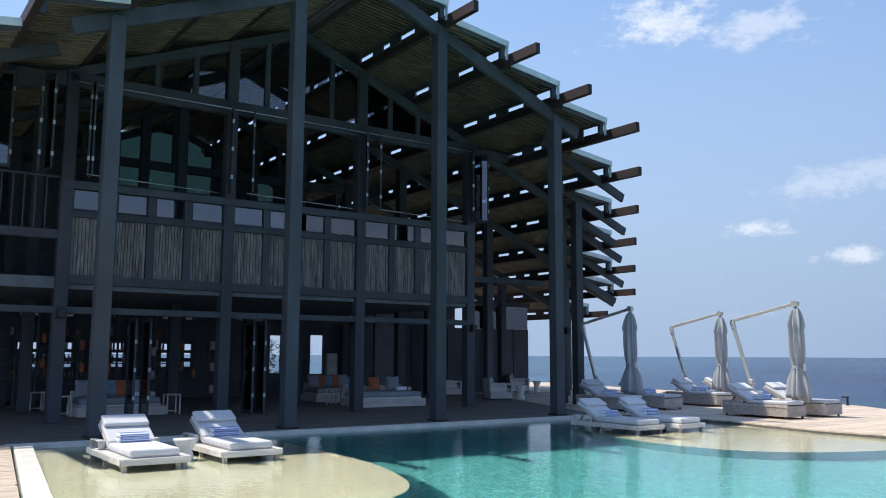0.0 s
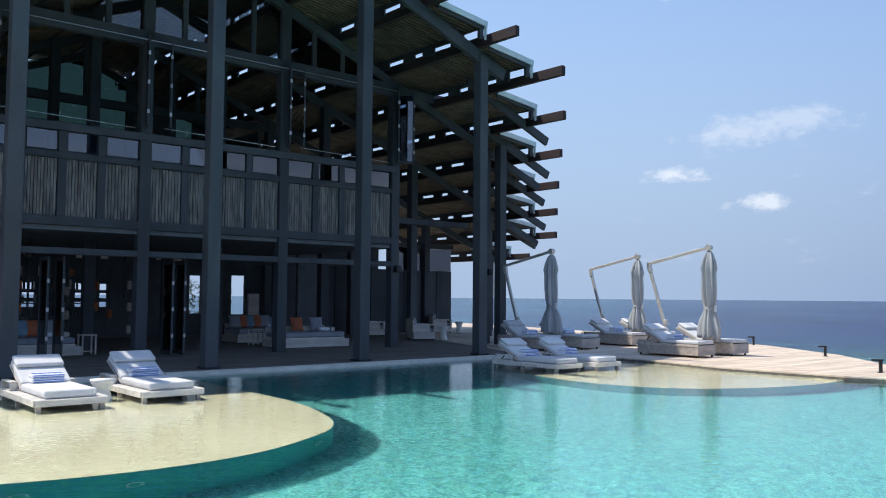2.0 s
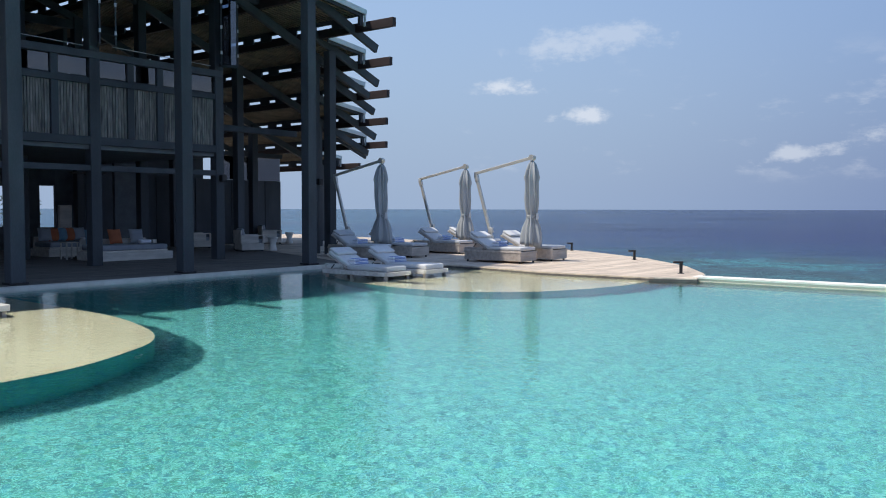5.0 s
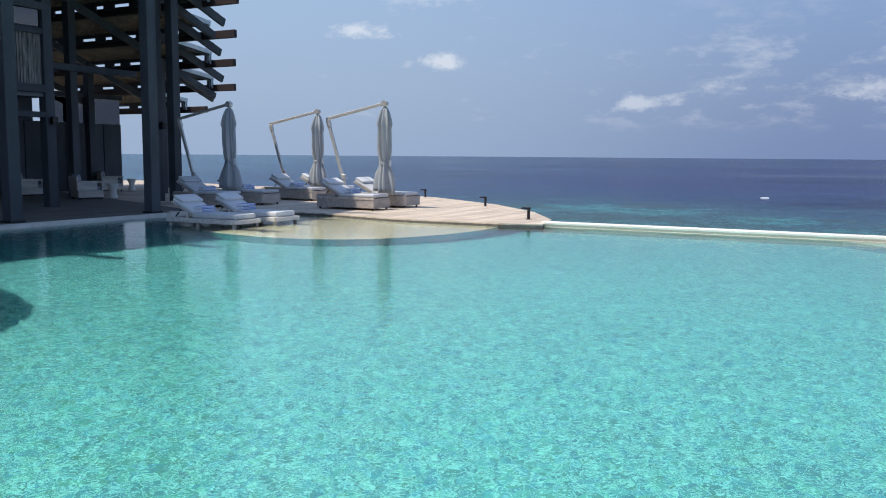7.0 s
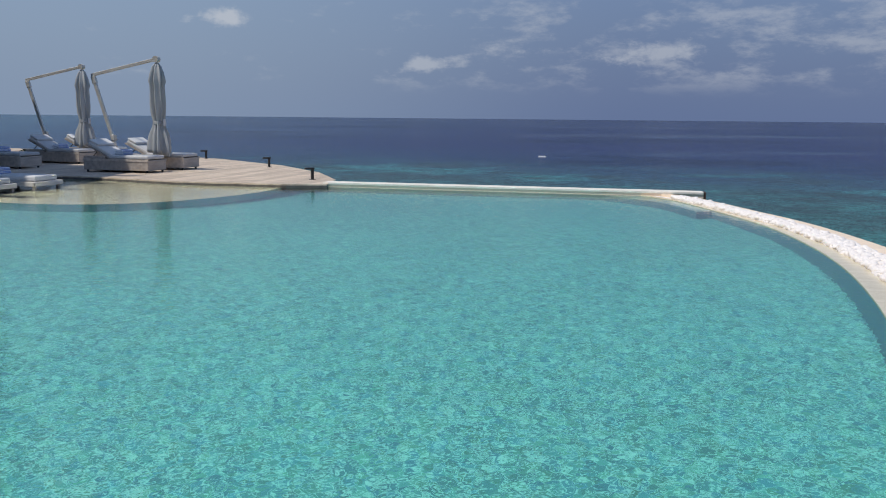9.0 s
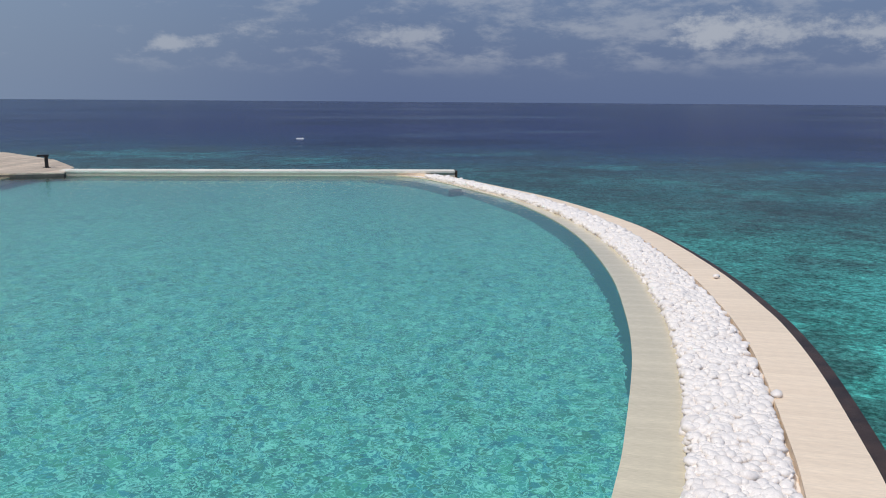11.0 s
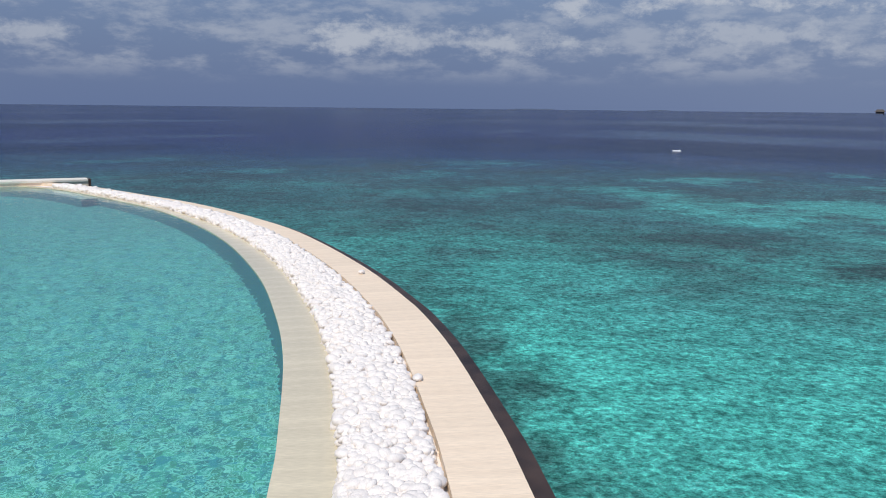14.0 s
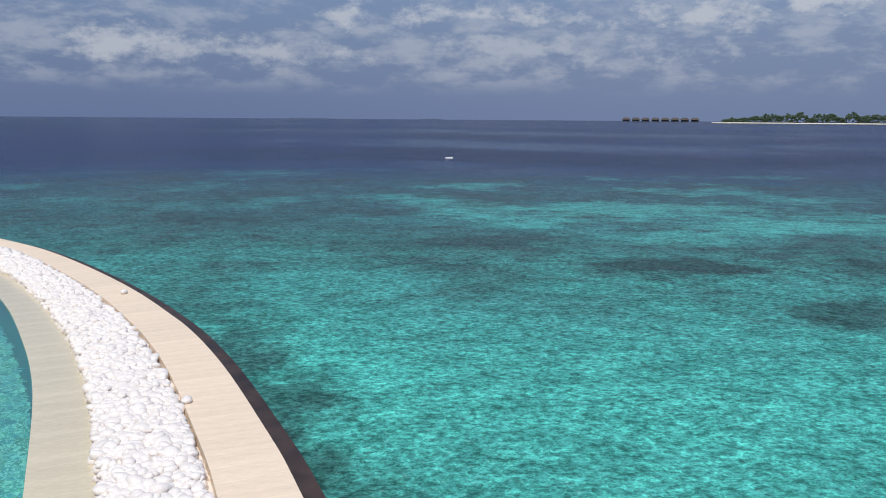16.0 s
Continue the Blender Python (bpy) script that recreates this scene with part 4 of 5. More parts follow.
for b in range(3):
    cells = 4
    u0, u1 = b * BAY + 0.15, (b + 1) * BAY - 0.15
    wcell = (u1 - u0) / cells
    for c in range(cells):
        a, e = u0 + c * wcell, u0 + (c + 1) * wcell
        if c:
            part("mullion", box(a - 0.10, a + 0.10, FW - 0.11, FW + 0.01, 3.56, 5.66, 0.008), M_TIMBER, house)
        # weathered boards
        npl = 10
        x0, x1 = a + (0.10 if c else 0.0), e - (0.10 if c < cells - 1 else 0.0)
        for i in range(npl):
            p0 = x0 + (x1 - x0) * i / npl
            p1 = x0 + (x1 - x0) * (i + 1) / npl - 0.012
            part("board", box(p0, p1, FW - 0.04 - rng.uniform(0, 0.02), FW, 3.56, 4.96, 0.003), M_PLANK, house)
        # small glazed lights above the boards
        frame_ob = part("window", box(x0, x1, FW - 0.02, FW + 0.0, 5.12, 5.17, 0.004), M_TIMBER, house)
        g = part("pane", box(x0 + 0.03, x1 - 0.03, FW - 0.05, FW - 0.042, 5.17, 5.62), M_COATED, frame_ob)
        g.visible_shadow = False


def leaf_panel(u, turn, length=0.62, pane=None):
    """One folded leaf of the big windows: frame and glass."""
    m = pose(u, FW - 0.1, 0, 0, 0, turn)
    leaf = part("window_leaf", box(0.0, length, -0.02, 0.02, 5.95, 6.02, 0.004), M_TIMBER, house)
    leaf.matrix_basis = m
    part("leaf_frame", box(0.0, length, -0.02, 0.02, 8.15, 8.24, 0.004), M_TIMBER, leaf)
    for x in (0.0, length - 0.06):
        part("leaf_frame", box(x, x + 0.06, -0.022, 0.022, 6.02, 8.15, 0.004), M_TIMBER, leaf)
    p = part("pane", box(0.06, length - 0.06, -0.004, 0.004, 6.02, 8.15), pane or M_GLASS, leaf)
    p.visible_shadow = False
    for z in (6.25, 7.0, 7.75):
        part("hinge", box(length - 0.03, length + 0.012, -0.03, 0.03, z, z + 0.10, 0.004), M_HINGE, leaf)


for u, t in ((0.48, -97), (0.46, -104), (4.01, -105), (4.69, -113), (8.2, -114), (8.74, -121), (12.18, -122)):
    leaf_panel(u, t)
leaf_panel(12.2, -50, 0.55, M_COATED)
for u, t in ((-1.75, -22), (-2.9, -24)):
    leaf_panel(u, t, 0.5, M_COATED)
for u, t in ((-0.55, -84), (-0.7, -96), (-2.1, -86)):
    leaf_panel(u, t, 0.6)
# side gallery: balusters and handrail
part("handrail", box(-5.5, -0.2, FW - 0.10, FW - 0.04, 5.86, 5.92, 0.008), M_TIMBER, house)
for k in range(22):
    u = -0.45 - k * 0.24
    part("baluster", box(u - 0.016, u + 0.016, FW - 0.09, FW - 0.058, 4.62, 5.86, 0.003), M_TIMBER, house)
for b in range(3):
    part("stay_rod", rod((b * BAY + 0.3, FW - 0.5, 5.95), ((b + 1) * BAY - 0.3, FW - 0.12, 5.95), 0.012), M_HINGE, house)
# glazing of the gable above the head beam
for i in range(6):
    u0, u1 = 0.1 + i * 2.0, 0.1 + (i + 1) * 2.0
    h0, h1 = roof_z(u0) - 0.62, roof_z(u1) - 0.62
    bm = bmesh.new()
    pts = [(u0 + 0.08, 8.54), (u1 - 0.08, 8.54), (u1 - 0.08, max(h1, 8.6)), (u0 + 0.08, max(h0, 8.6))]
    lo = [bm.verts.new((x, FW, z)) for x, z in pts]
    hi = [bm.verts.new((x, FW + 0.012, z)) for x, z in pts]
    bm.faces.new(lo)
    bm.faces.new(hi)
    for q in range(4):
        bm.faces.new((lo[q], lo[(q + 1) % 4], hi[(q + 1) % 4], hi[q]))
    g = part("gable_pane", bm, M_GLASS, house)
    g.visible_shadow = False

# inner walls: back of the hall with two gabled openings upstairs, screens downstairs
def wall_piece(x0, x1, y0, y1, z0, z1, mat=None):
    part("inner_wall", box(x0, x1, y0, y1, z0, z1), mat or M_INNER, house)


YB = 17.0
wall_piece(-20, 12.2, YB, YB + 0.15, 3.5, 8.4)
for a, b in ((-8, 4.2), (5.25, 5.55), (6.68, 7.05), (8.42, 10.2), (11.0, 12.2)):
    wall_piece(a, b, YB, YB + 0.15, 8.4, max(roof_z(a), roof_z(b), RIDGE - 0.3 if a < MID < b else 0) + 0.05)
for a, b in ((4.2, 5.25), (5.55, 6.68), (7.05, 8.42), (10.2, 11.0)):
    bm = bmesh.new()
    za, zb = roof_z(a) - 0.1, roof_z(b) - 0.1
    if a < MID < b:
        pts = [(a, 8.4), (b, 8.4), (b, zb), (MID, RIDGE - 0.1), (a, za)]
    else:
        pts = [(a, 8.4), (b, 8.4), (b, zb), (a, za)]
    lo = [bm.verts.new((x, YB + 0.06, z)) for x, z in pts]
    hi = [bm.verts.new((x, YB + 0.072, z)) for x, z in pts]
    bm.faces.new(lo)
    bm.faces.new(hi)
    for q in range(len(pts)):
        bm.faces.new((lo[q], lo[(q + 1) % len(pts)], hi[(q + 1) % len(pts)], hi[q]))
    part("gable_window", bm, M_GREEN, house, "dark green tinted gable glazing").visible_shadow = False
# ground floor: back wall with two tall openings and a row of small ones
def pierced(y0, y1, z0, z1, openings):
    """A wall along the front's course with openings (u0, u1, z0, z1), butted together from pieces."""
    u = openings[0]
    for a, b, c, d in openings[1]:
        wall_piece(u, a, y0, y1, z0, z1)
        wall_piece(a, b, y0, y1, z0, c)
        wall_piece(a, b, y0, y1, d, z1)
        u = b
    wall_piece(u, openings[2], y0, y1, z0, z1)


COLUMNS = ((-5.2, 0.5, 3), (-4.1, 0.3, 2), (-2.9, 0.45, 3), (-1.6, 0.3, 2), (-0.5, 0.22, 3), (0.75, 0.07, 1), (1.2, 0.17, 3), (2.26, 0.24, 3), (3.85, 0.42, 3), (5.63, 0.26, 3), (6.5, 0.28, 3), (7.36, 0.14, 2))
u = -14.0
for a, wide, rows in COLUMNS:
    b = a + wide
    wall_piece(u, a, 14.6, 14.75, 0.08, 3.2)
    z = 0.08
    for lo, hi in ((1.22, 1.40), (1.54, 1.73), (1.84, 2.07))[3 - rows:] + ((3.0, 3.12), ):
        wall_piece(a, b, 14.6, 14.75, z, lo)
        z = hi
    wall_piece(a, b, 14.6, 14.75, z, 3.2)
    u = b
tall = [(8.6, 8.95, 3.03, 3.12), (9.32, 9.7, 3.03, 3.12), (9.98, 10.47, 0.95, 2.46), (11.78, 12.4, 0.9, 2.5)]
pierced(14.6, 14.75, 0.08, 3.2, (u, tall, 14.6))
# long timber wall on the sea side, with a strip of lights
wall_piece(12.0, 12.9, 9.7, 9.85, 0.08, 3.2, M_INNER)
for k in range(10):
    u = 12.9 + k * 0.94
    part("wall_panel", box(u, u + 0.92, 12.9 - 0.02 * (k % 2), 13.05, 0.08, 2.905, 0.01), M_TIMBER, house)
for k in range(5):
    u = 13.0 + k * 1.86
    part("mullion", box(u, u + 0.16, 12.9, 13.05, 2.85, 3.95), M_TIMBER, house)
    if k < 3:
        part("wall_panel", box(u + 0.16, u + (1.86 if k < 2 else 1.3), 12.93, 13.03, 2.906, 3.94, 0.006), M_TIMBER, house)
        continue
    part("pane", box(u + 0.16, u + 1.86, 12.96, 12.97, 2.91, 3.94), M_COATED, house).visible_shadow = False
part("head_beam", box(12.9, 22.4, 12.88, 13.07, 3.95, 4.15, 0.01), M_TIMBER, house)
wall_piece(12.05, 12.2, 13.1, 21, 3.2, 8.3)
wall_piece(-20.2, -20.0, 8, 21, 0.08, 8.0)
part("lounge_screen", box(10.85, 11.3, 11.3, 11.45, 0.08, 1.75, 0.02), M_LIMED, house, "pale standing screen")
# folded glass doors standing open along the terrace
for u in (1.86, 2.22, 4.99, 5.33):
    door = part("folding_door", box(u, u + 0.05, FW + 0.25, FW + 0.95, 0.1, 0.2, 0.004), M_TIMBER, house)
    part("door_frame", box(u, u + 0.05, FW + 0.25, FW + 0.95, 2.5, 2.6, 0.004), M_TIMBER, door)
    for y in (FW + 0.25, FW + 0.88):
        part("door_frame", box(u, u + 0.05, y, y + 0.07, 0.2, 2.5, 0.004), M_TIMBER, door)
    part("pane", box(u + 0.02, u + 0.03, FW + 0.32, FW + 0.88, 0.2, 2.5), M_GLASS, door).visible_shadow = False
    for z in (0.55, 1.25, 1.95):
        part("hinge", box(u - 0.005, u + 0.055, FW + 0.235, FW + 0.26, z, z + 0.1, 0.004), M_HINGE, door, "bright steel hinge")
# bar shelving seen through the front
for u in np.arange(-3.4, 5.2, 0.62):
    part("shelf_post", box(u, u + 0.05, 12.2, 12.3, 0.08, 3.2), M_INNER, house)
for z in (0.9, 1.35, 1.8, 2.25):
    part("shelf_board", box(-3.4, 5.2, 12.15, 12.4, z, z + 0.04), M_INNER, house)

# ---- furniture ----
def soft_box(x0, x1, y0, y1, z0, z1, r=0.04, bm=None, m=None):
    return box(x0, x1, y0, y1, z0, z1, r, bm, m, 3)


def rolled_towel(parent, x, y, z, width=0.5):
    """A folded towel with blue stripes, under its thing's place but a thing of its own."""
    t = new("towel")
    part("fold", soft_box(-width / 2, width / 2, -0.13, 0.13, 0.0, 0.07, 0.03), M_TOWEL, t)
    part("fold", soft_box(-width / 2 + 0.01, width / 2 - 0.01, -0.12, 0.12, 0.071, 0.14, 0.03), M_TOWEL, t)
    for yy, zz in ((-0.131, 0.03), (-0.121, 0.10)):
        for k in (-0.012, 0.016):
            part("stripe", box(-width / 2 + 0.03, width / 2 - 0.03, yy - 0.004, yy + 0.003, zz + k - 0.006, zz + k + 0.006), M_STRIPE, t, "blue woven stripe")
    for k in (-0.06, 0.0, 0.06):
        part("stripe", box(-width / 2 + 0.03, width / 2 - 0.03, k - 0.012, k + 0.012, 0.138, 0.143), M_STRIPE, t, "blue woven stripe")
    t.matrix_world = HOUSE @ pose(x, y, z)
    tagged(t, "folded white towel with blue stripes on the lounger pad", "towel", "pool towels")
    return t


def back_rest(parent, hinge_y, z, angle, width, length=0.78):
    """Tilted back cushion with head roll and its wooden prop frame."""
    m = pose(0, hinge_y, z, angle, 0, 0)
    c = part("back_cushion", soft_box(-width / 2, width / 2, 0.0, length, 0.03, 0.13, 0.035), M_CUSHION, parent)
    c.matrix_basis = m
    h = part("head_pillow", soft_box(-width / 2 + 0.01, width / 2 - 0.01, length - 0.30, length + 0.02, 0.131, 0.20, 0.033), M_CUSHION, parent)
    h.matrix_basis = m
    f = part("back_frame", box(-width / 2, width / 2, 0.0, length + 0.03, -0.01, 0.028, 0.006), M_BLEACH, parent)
    f.matrix_basis = m
    top = m @ Vector((0, length * 0.6, -0.01))
    for s in (-1, 1):
        part("prop", rod((s * (width / 2 - 0.06), top.y, top.z), (s * (width / 2 - 0.06), top.y + 0.22, z - 0.04), 0.014, None, 8), M_BLACK, parent)


def pool_lounger(wide=1.0, pad=0.74):
    """Slatted low lounger that stands in the shallow water, head at +y."""
    t = new("sun_lounger")
    h = wide / 2
    for s in (-1, 1):
        part("side_rail", box(s * h - 0.02, s * h + 0.02, -1.02, 1.02, 0.09, 0.185, 0.006), M_LIMED, t)
        for y in (-0.96, 0.1, 0.94):
            part("leg", box(s * (h - 0.06) - 0.035, s * (h - 0.06) + 0.035, y - 0.035, y + 0.035, -0.022, 0.10, 0.005), M_BLEACH, t)
        # open side box by the head
        bx = None
        x0, x1 = s * (h - 0.02), s * (pad / 2 + 0.01)
        x0, x1 = min(x0, x1), max(x0, x1)
        for a in ((x0, x1, 0.42, 0.98, 0.188, 0.20), (x0, x1, 0.42, 0.98, 0.31, 0.33), (x0, x1, 0.42, 0.44, 0.20, 0.31), (x0, x1, 0.96, 0.98, 0.20, 0.31)):
            bx = box(*a, 0.003, bx)
        part("side_box", bx, M_LIMED, t)
    part("end_rail", box(-h, h, -1.05, -1.02, 0.09, 0.185, 0.006), M_LIMED, t)
    part("end_rail", box(-h, h, 1.02, 1.05, 0.09, 0.185, 0.006), M_LIMED, t)
    for k in range(20):
        y = -1.0 + k * 0.1
        part("slat", box(-h + 0.02, h - 0.02, y, y + 0.085, 0.17, 0.187, 0.003), M_LIMED, t)
    part("seat_cushion", soft_box(-pad / 2, pad / 2, -0.98, 0.30, 0.19, 0.31, 0.04), M_CUSHION, t)
    back_rest(t, 0.28, 0.21, 25, pad, 0.74)
    return t


def place(t, u, w, z=0.0, turn=0.0):
    return HOUSE @ pose(u, w, z, 0, 0, turn)


first = pool_lounger()
tagged(first, "limed wood lounger, white pad, raised back, in shallow water", "sun lounger", "loungers in the water")
first.matrix_world = place(first, -0.20, -3.60)
for u, w in ((1.38, -3.42), ):
    copy_thing(first, place(first, u, w))
second = pool_lounger(0.86, 0.70)
tagged(second, "limed wood pool lounger with grey-white pad beside the timber deck", "sun lounger", "loungers in the water")
second.matrix_world = place(second, 10.58, -3.62)
copy_thing(second, place(second, 11.82, -3.76))
for u, w in ((-0.20, -3.52), (1.38, -3.34), (10.58, -3.54), (11.82, -3.68)):
    rolled_towel(None, u, w + 0.18, 0.31)


def stool(u, w, z, top=0.46, label="white hourglass ceramic side table in the shallow water"):
    t = part("side_table", lathe([(0.15, 0.0), (0.16, 0.02), (0.115, top * 0.45), (0.11, top * 0.55), (0.19, top - 0.03), (0.195, top), (0.0001, top)], 20), M_CERAMIC, smooth=True)
    t.matrix_world = place(t, u, w, z)
    tagged(t, label, "side table")


stool(0.56, -3.62, -0.022, 0.36)
stool(16.6, 6.8, DECK_Z, 0.5, "white hourglass side table beside an armchair")
stool(21.3, 11.2, DECK_Z, 0.5, "white hourglass side table beside an armchair")


def deck_platform(wide=0.86):
    """Boxy bleached platform lounger on the deck, head at +y."""
    t = new("platform_lounger")
    h = wide / 2
    part("base", box(-h, h, -1.0, 1.0, 0.06, 0.34, 0.012), M_BLEACH, t)
    for s in (-1, 1):
        for y in (-0.92, 0.92):
            part("foot", rod((s * (h - 0.07), y, 0.0), (s * (h - 0.07), y, 0.06), 0.03, None, 10), M_BLACK, t)
        part("rim_board", box(s * h - 0.012, s * h + 0.012, -1.012, 1.012, 0.30, 0.36, 0.004), M_BLEACH, t)
    part("shelf_box", box(-h + 0.01, -h + 0.16, 0.35, 1.0, 0.361, 0.43, 0.006), M_BLEACH, t)
    part("seat_cushion", soft_box(-h + 0.03, h - 0.03, -0.98, 0.22, 0.362, 0.46, 0.035), M_CUSHION, t)
    back_rest(t, 0.2, 0.36, 27, wide - 0.1)
    return t


plat = deck_platform()
tagged(plat, "boxy bleached wood platform lounger with white pad on the deck", "sun lounger", "platform loungers")
SPOTS = [(16.50, -3.45), (18.08, -3.55), (19.55, 1.02), (21.25, 1.00), (16.75, 0.80), (15.15, 0.95)]
plat.matrix_world = place(plat, *SPOTS[0], DECK_Z)
for u, w in SPOTS[1:]:
    copy_thing(plat, place(plat, u, w, DECK_Z))
for u, w in SPOTS:
    rolled_towel(None, u + 0.05, w + 0.05, DECK_Z + 0.462)


def umbrella():
    """Cantilever umbrella, folded: leaning mast, rising arm and a gathered canopy tied with a band."""
    t = new("cantilever_umbrella")
    part("base_plate", box(-0.45, 0.45, 0.85, 1.67, 0.0, 0.07, 0.01), M_BLEACH, t)
    mast = part("mast", beam((0, 1.26, 0.06), (0, 2.08, 2.66), 0.075, 0.10, 0.01), M_ALU, t)
    part("crank_box", box(-0.05, 0.05, 1.42, 1.56, 0.82, 0.98, 0.012), M_ALU, mast)
    part("crank_handle", rod((0.05, 1.47, 0.9), (0.16, 1.47, 0.84), 0.012, None, 8), M_HINGE, mast)
    part("collar", beam((0, 2.0, 2.42), (0, 2.06, 2.62), 0.10, 0.125, 0.008), M_ALU, mast)
    part("arm", beam((0, 2.12, 2.66), (0, 0.02, 3.09), 0.06, 0.085, 0.008), M_ALU, t)
    hub = rod((-0.07, 0, 3.09), (0.07, 0, 3.09), 0.09, None, 18)
    part("hub", hub, M_ALU, t)
    part("hanger", rod((0, 0, 2.9), (0, 0, 3.06), 0.025, None, 10), M_ALU, t)
    seg = 72
    prof = ((0.04, 2.99), (0.10, 2.90), (0.15, 2.72), (0.19, 2.48), (0.165, 2.36), (0.175, 2.1), (0.18, 1.85), (0.165, 1.6), (0.125, 1.36), (0.14, 1.24), (0.21, 1.02), (0.245, 0.8), (0.255, 0.6), (0.25, 0.45))
    bm = bmesh.new()
    rings = []
    rng = random.Random(5)
    ph = [rng.random() * 6 for _ in range(4)]
    for r, z in prof:
        ring = []
        for i in range(seg):
            a = 2 * math.pi * i / seg
            folds = 0.26 * math.sin(8 * a + ph[0] + 0.9 * z) + 0.14 * math.sin(5 * a + ph[1] - 1.3 * z) + 0.10 * math.sin(13 * a + ph[2] + 2 * z)
            rr = r * (1 + folds)
            hem = 0.07 * math.sin(4 * a + ph[3]) if z < 0.5 else 0.0
            ring.append(bm.verts.new((rr * math.cos(a) + 0.03 * math.sin(2.2 * z), rr * math.sin(a), z + hem)))
        rings.append(ring)
    for a, b in zip(rings, rings[1:]):
        for i in range(seg):
            bm.faces.new((a[i], a[(i + 1) % seg], b[(i + 1) % seg], b[i]))
    bm.faces.new(rings[0])
    bm.faces.new(rings[-1])
    canopy = part("canopy", bm, M_CANOPY, t, "folded grey canvas canopy", smooth=True)
    # short flaps at the top and the tie band
    for k in range(8):
        a = k * math.pi / 4 + 0.2
        fl = bmesh.new()
        top, lo = 0.07, 0.165
        p = [(top * math.cos(a - 0.3), top * math.sin(a - 0.3), 2.95), (top * math.cos(a + 0.3), top * math.sin(a + 0.3), 2.95),
             (lo * math.cos(a + 0.34), lo * math.sin(a + 0.34), 2.52 + 0.07 * (k % 3)), (lo * math.cos(a - 0.34), lo * math.sin(a - 0.34), 2.46 + 0.07 * (k % 3))]
        q = [tuple(Vector(c) * 1.0 + Vector((0.012 * math.cos(a), 0.012 * math.sin(a), 0))) for c in p]
        vi = [fl.verts.new(c) for c in p]
        vo = [fl.verts.new(c) for c in q]
        fl.faces.new(vi)
        fl.faces.new(vo)
        for i in range(4):
            fl.faces.new((vi[i], vi[(i + 1) % 4], vo[(i + 1) % 4], vo[i]))
        part("flap", fl, M_CANOPY, canopy)
    part("tie_band", lathe([(0.135, 1.28), (0.150, 1.30), (0.150, 1.36), (0.135, 1.38)], 24), M_CANOPY, canopy)
    part("band_tag", box(-0.06, 0.06, -0.20, -0.165, 1.24, 1.44, 0.01), M_CUSHION, canopy, "pale canvas tab")
    return t


um = umbrella()
tagged(um, "folded grey cantilever umbrella with pale leaning mast on the deck", "umbrella", "deck umbrellas")
HEADING = 35.27
for i, (x, y) in enumerate(((9.62, 23.35), (5.70, 26.40), (9.38, 29.00))):
    m = pose(x, y, DECK_Z, 0, 0, HEADING)
    if i == 0:
        um.matrix_world = m
    else:
        copy_thing(um, m @ Matrix.Rotation(0.02 * i, 4, "Z"))

# path lights on the deck edge
def path_light():
    t = new("path_light")
    part("post", box(-0.035, 0.035, -0.035, 0.035, 0.0, 0.255, 0.006), M_BLACK, t)
    part("head", box(-0.19, 0.05, -0.045, 0.045, 0.256, 0.305, 0.008), M_BLACK, t)
    part("foot_plate", box(-0.07, 0.07, -0.07, 0.07, 0.0, 0.012, 0.003), M_BLACK, t)
    return t


pl = path_light()
tagged(pl, "black metal path light at the deck edge", "path light", "deck path lights")
for i, (x, y) in enumerate(((11.24, 17.86), (12.92, 23.08), (13.54, 28.85))):
    m = pose(x, y, DECK_Z, 0, 0, -20)
    if i == 0:
        pl.matrix_world = m
    else:
        copy_thing(pl, m)


def pillow(s=0.46):
    """A plump square cushion standing on its edge."""
    bm = bmesh.new()
    bmesh.ops.create_grid(bm, x_segments=10, y_segments=10, size=s / 2)
    low = bmesh.new()
    for v in bm.verts:
        x, y = v.co.x / (s / 2), v.co.y / (s / 2)
        v.co.z = 0.085 * max((1 - x ** 4) * (1 - y ** 4), 0.0) ** 0.6 + 0.004
        k = 1 - 0.06 * (1 - abs(x)) * abs(y) - 0.06 * (1 - abs(y)) * abs(x)
        v.co.x *= k
        v.co.y *= k
    me = bpy.data.meshes.new("tmp")
    bm.to_mesh(me)
    low.from_mesh(me)
    for v in low.verts:
        v.co.z *= -1
    bpy.data.meshes.remove(me)
    return join(bm, low)


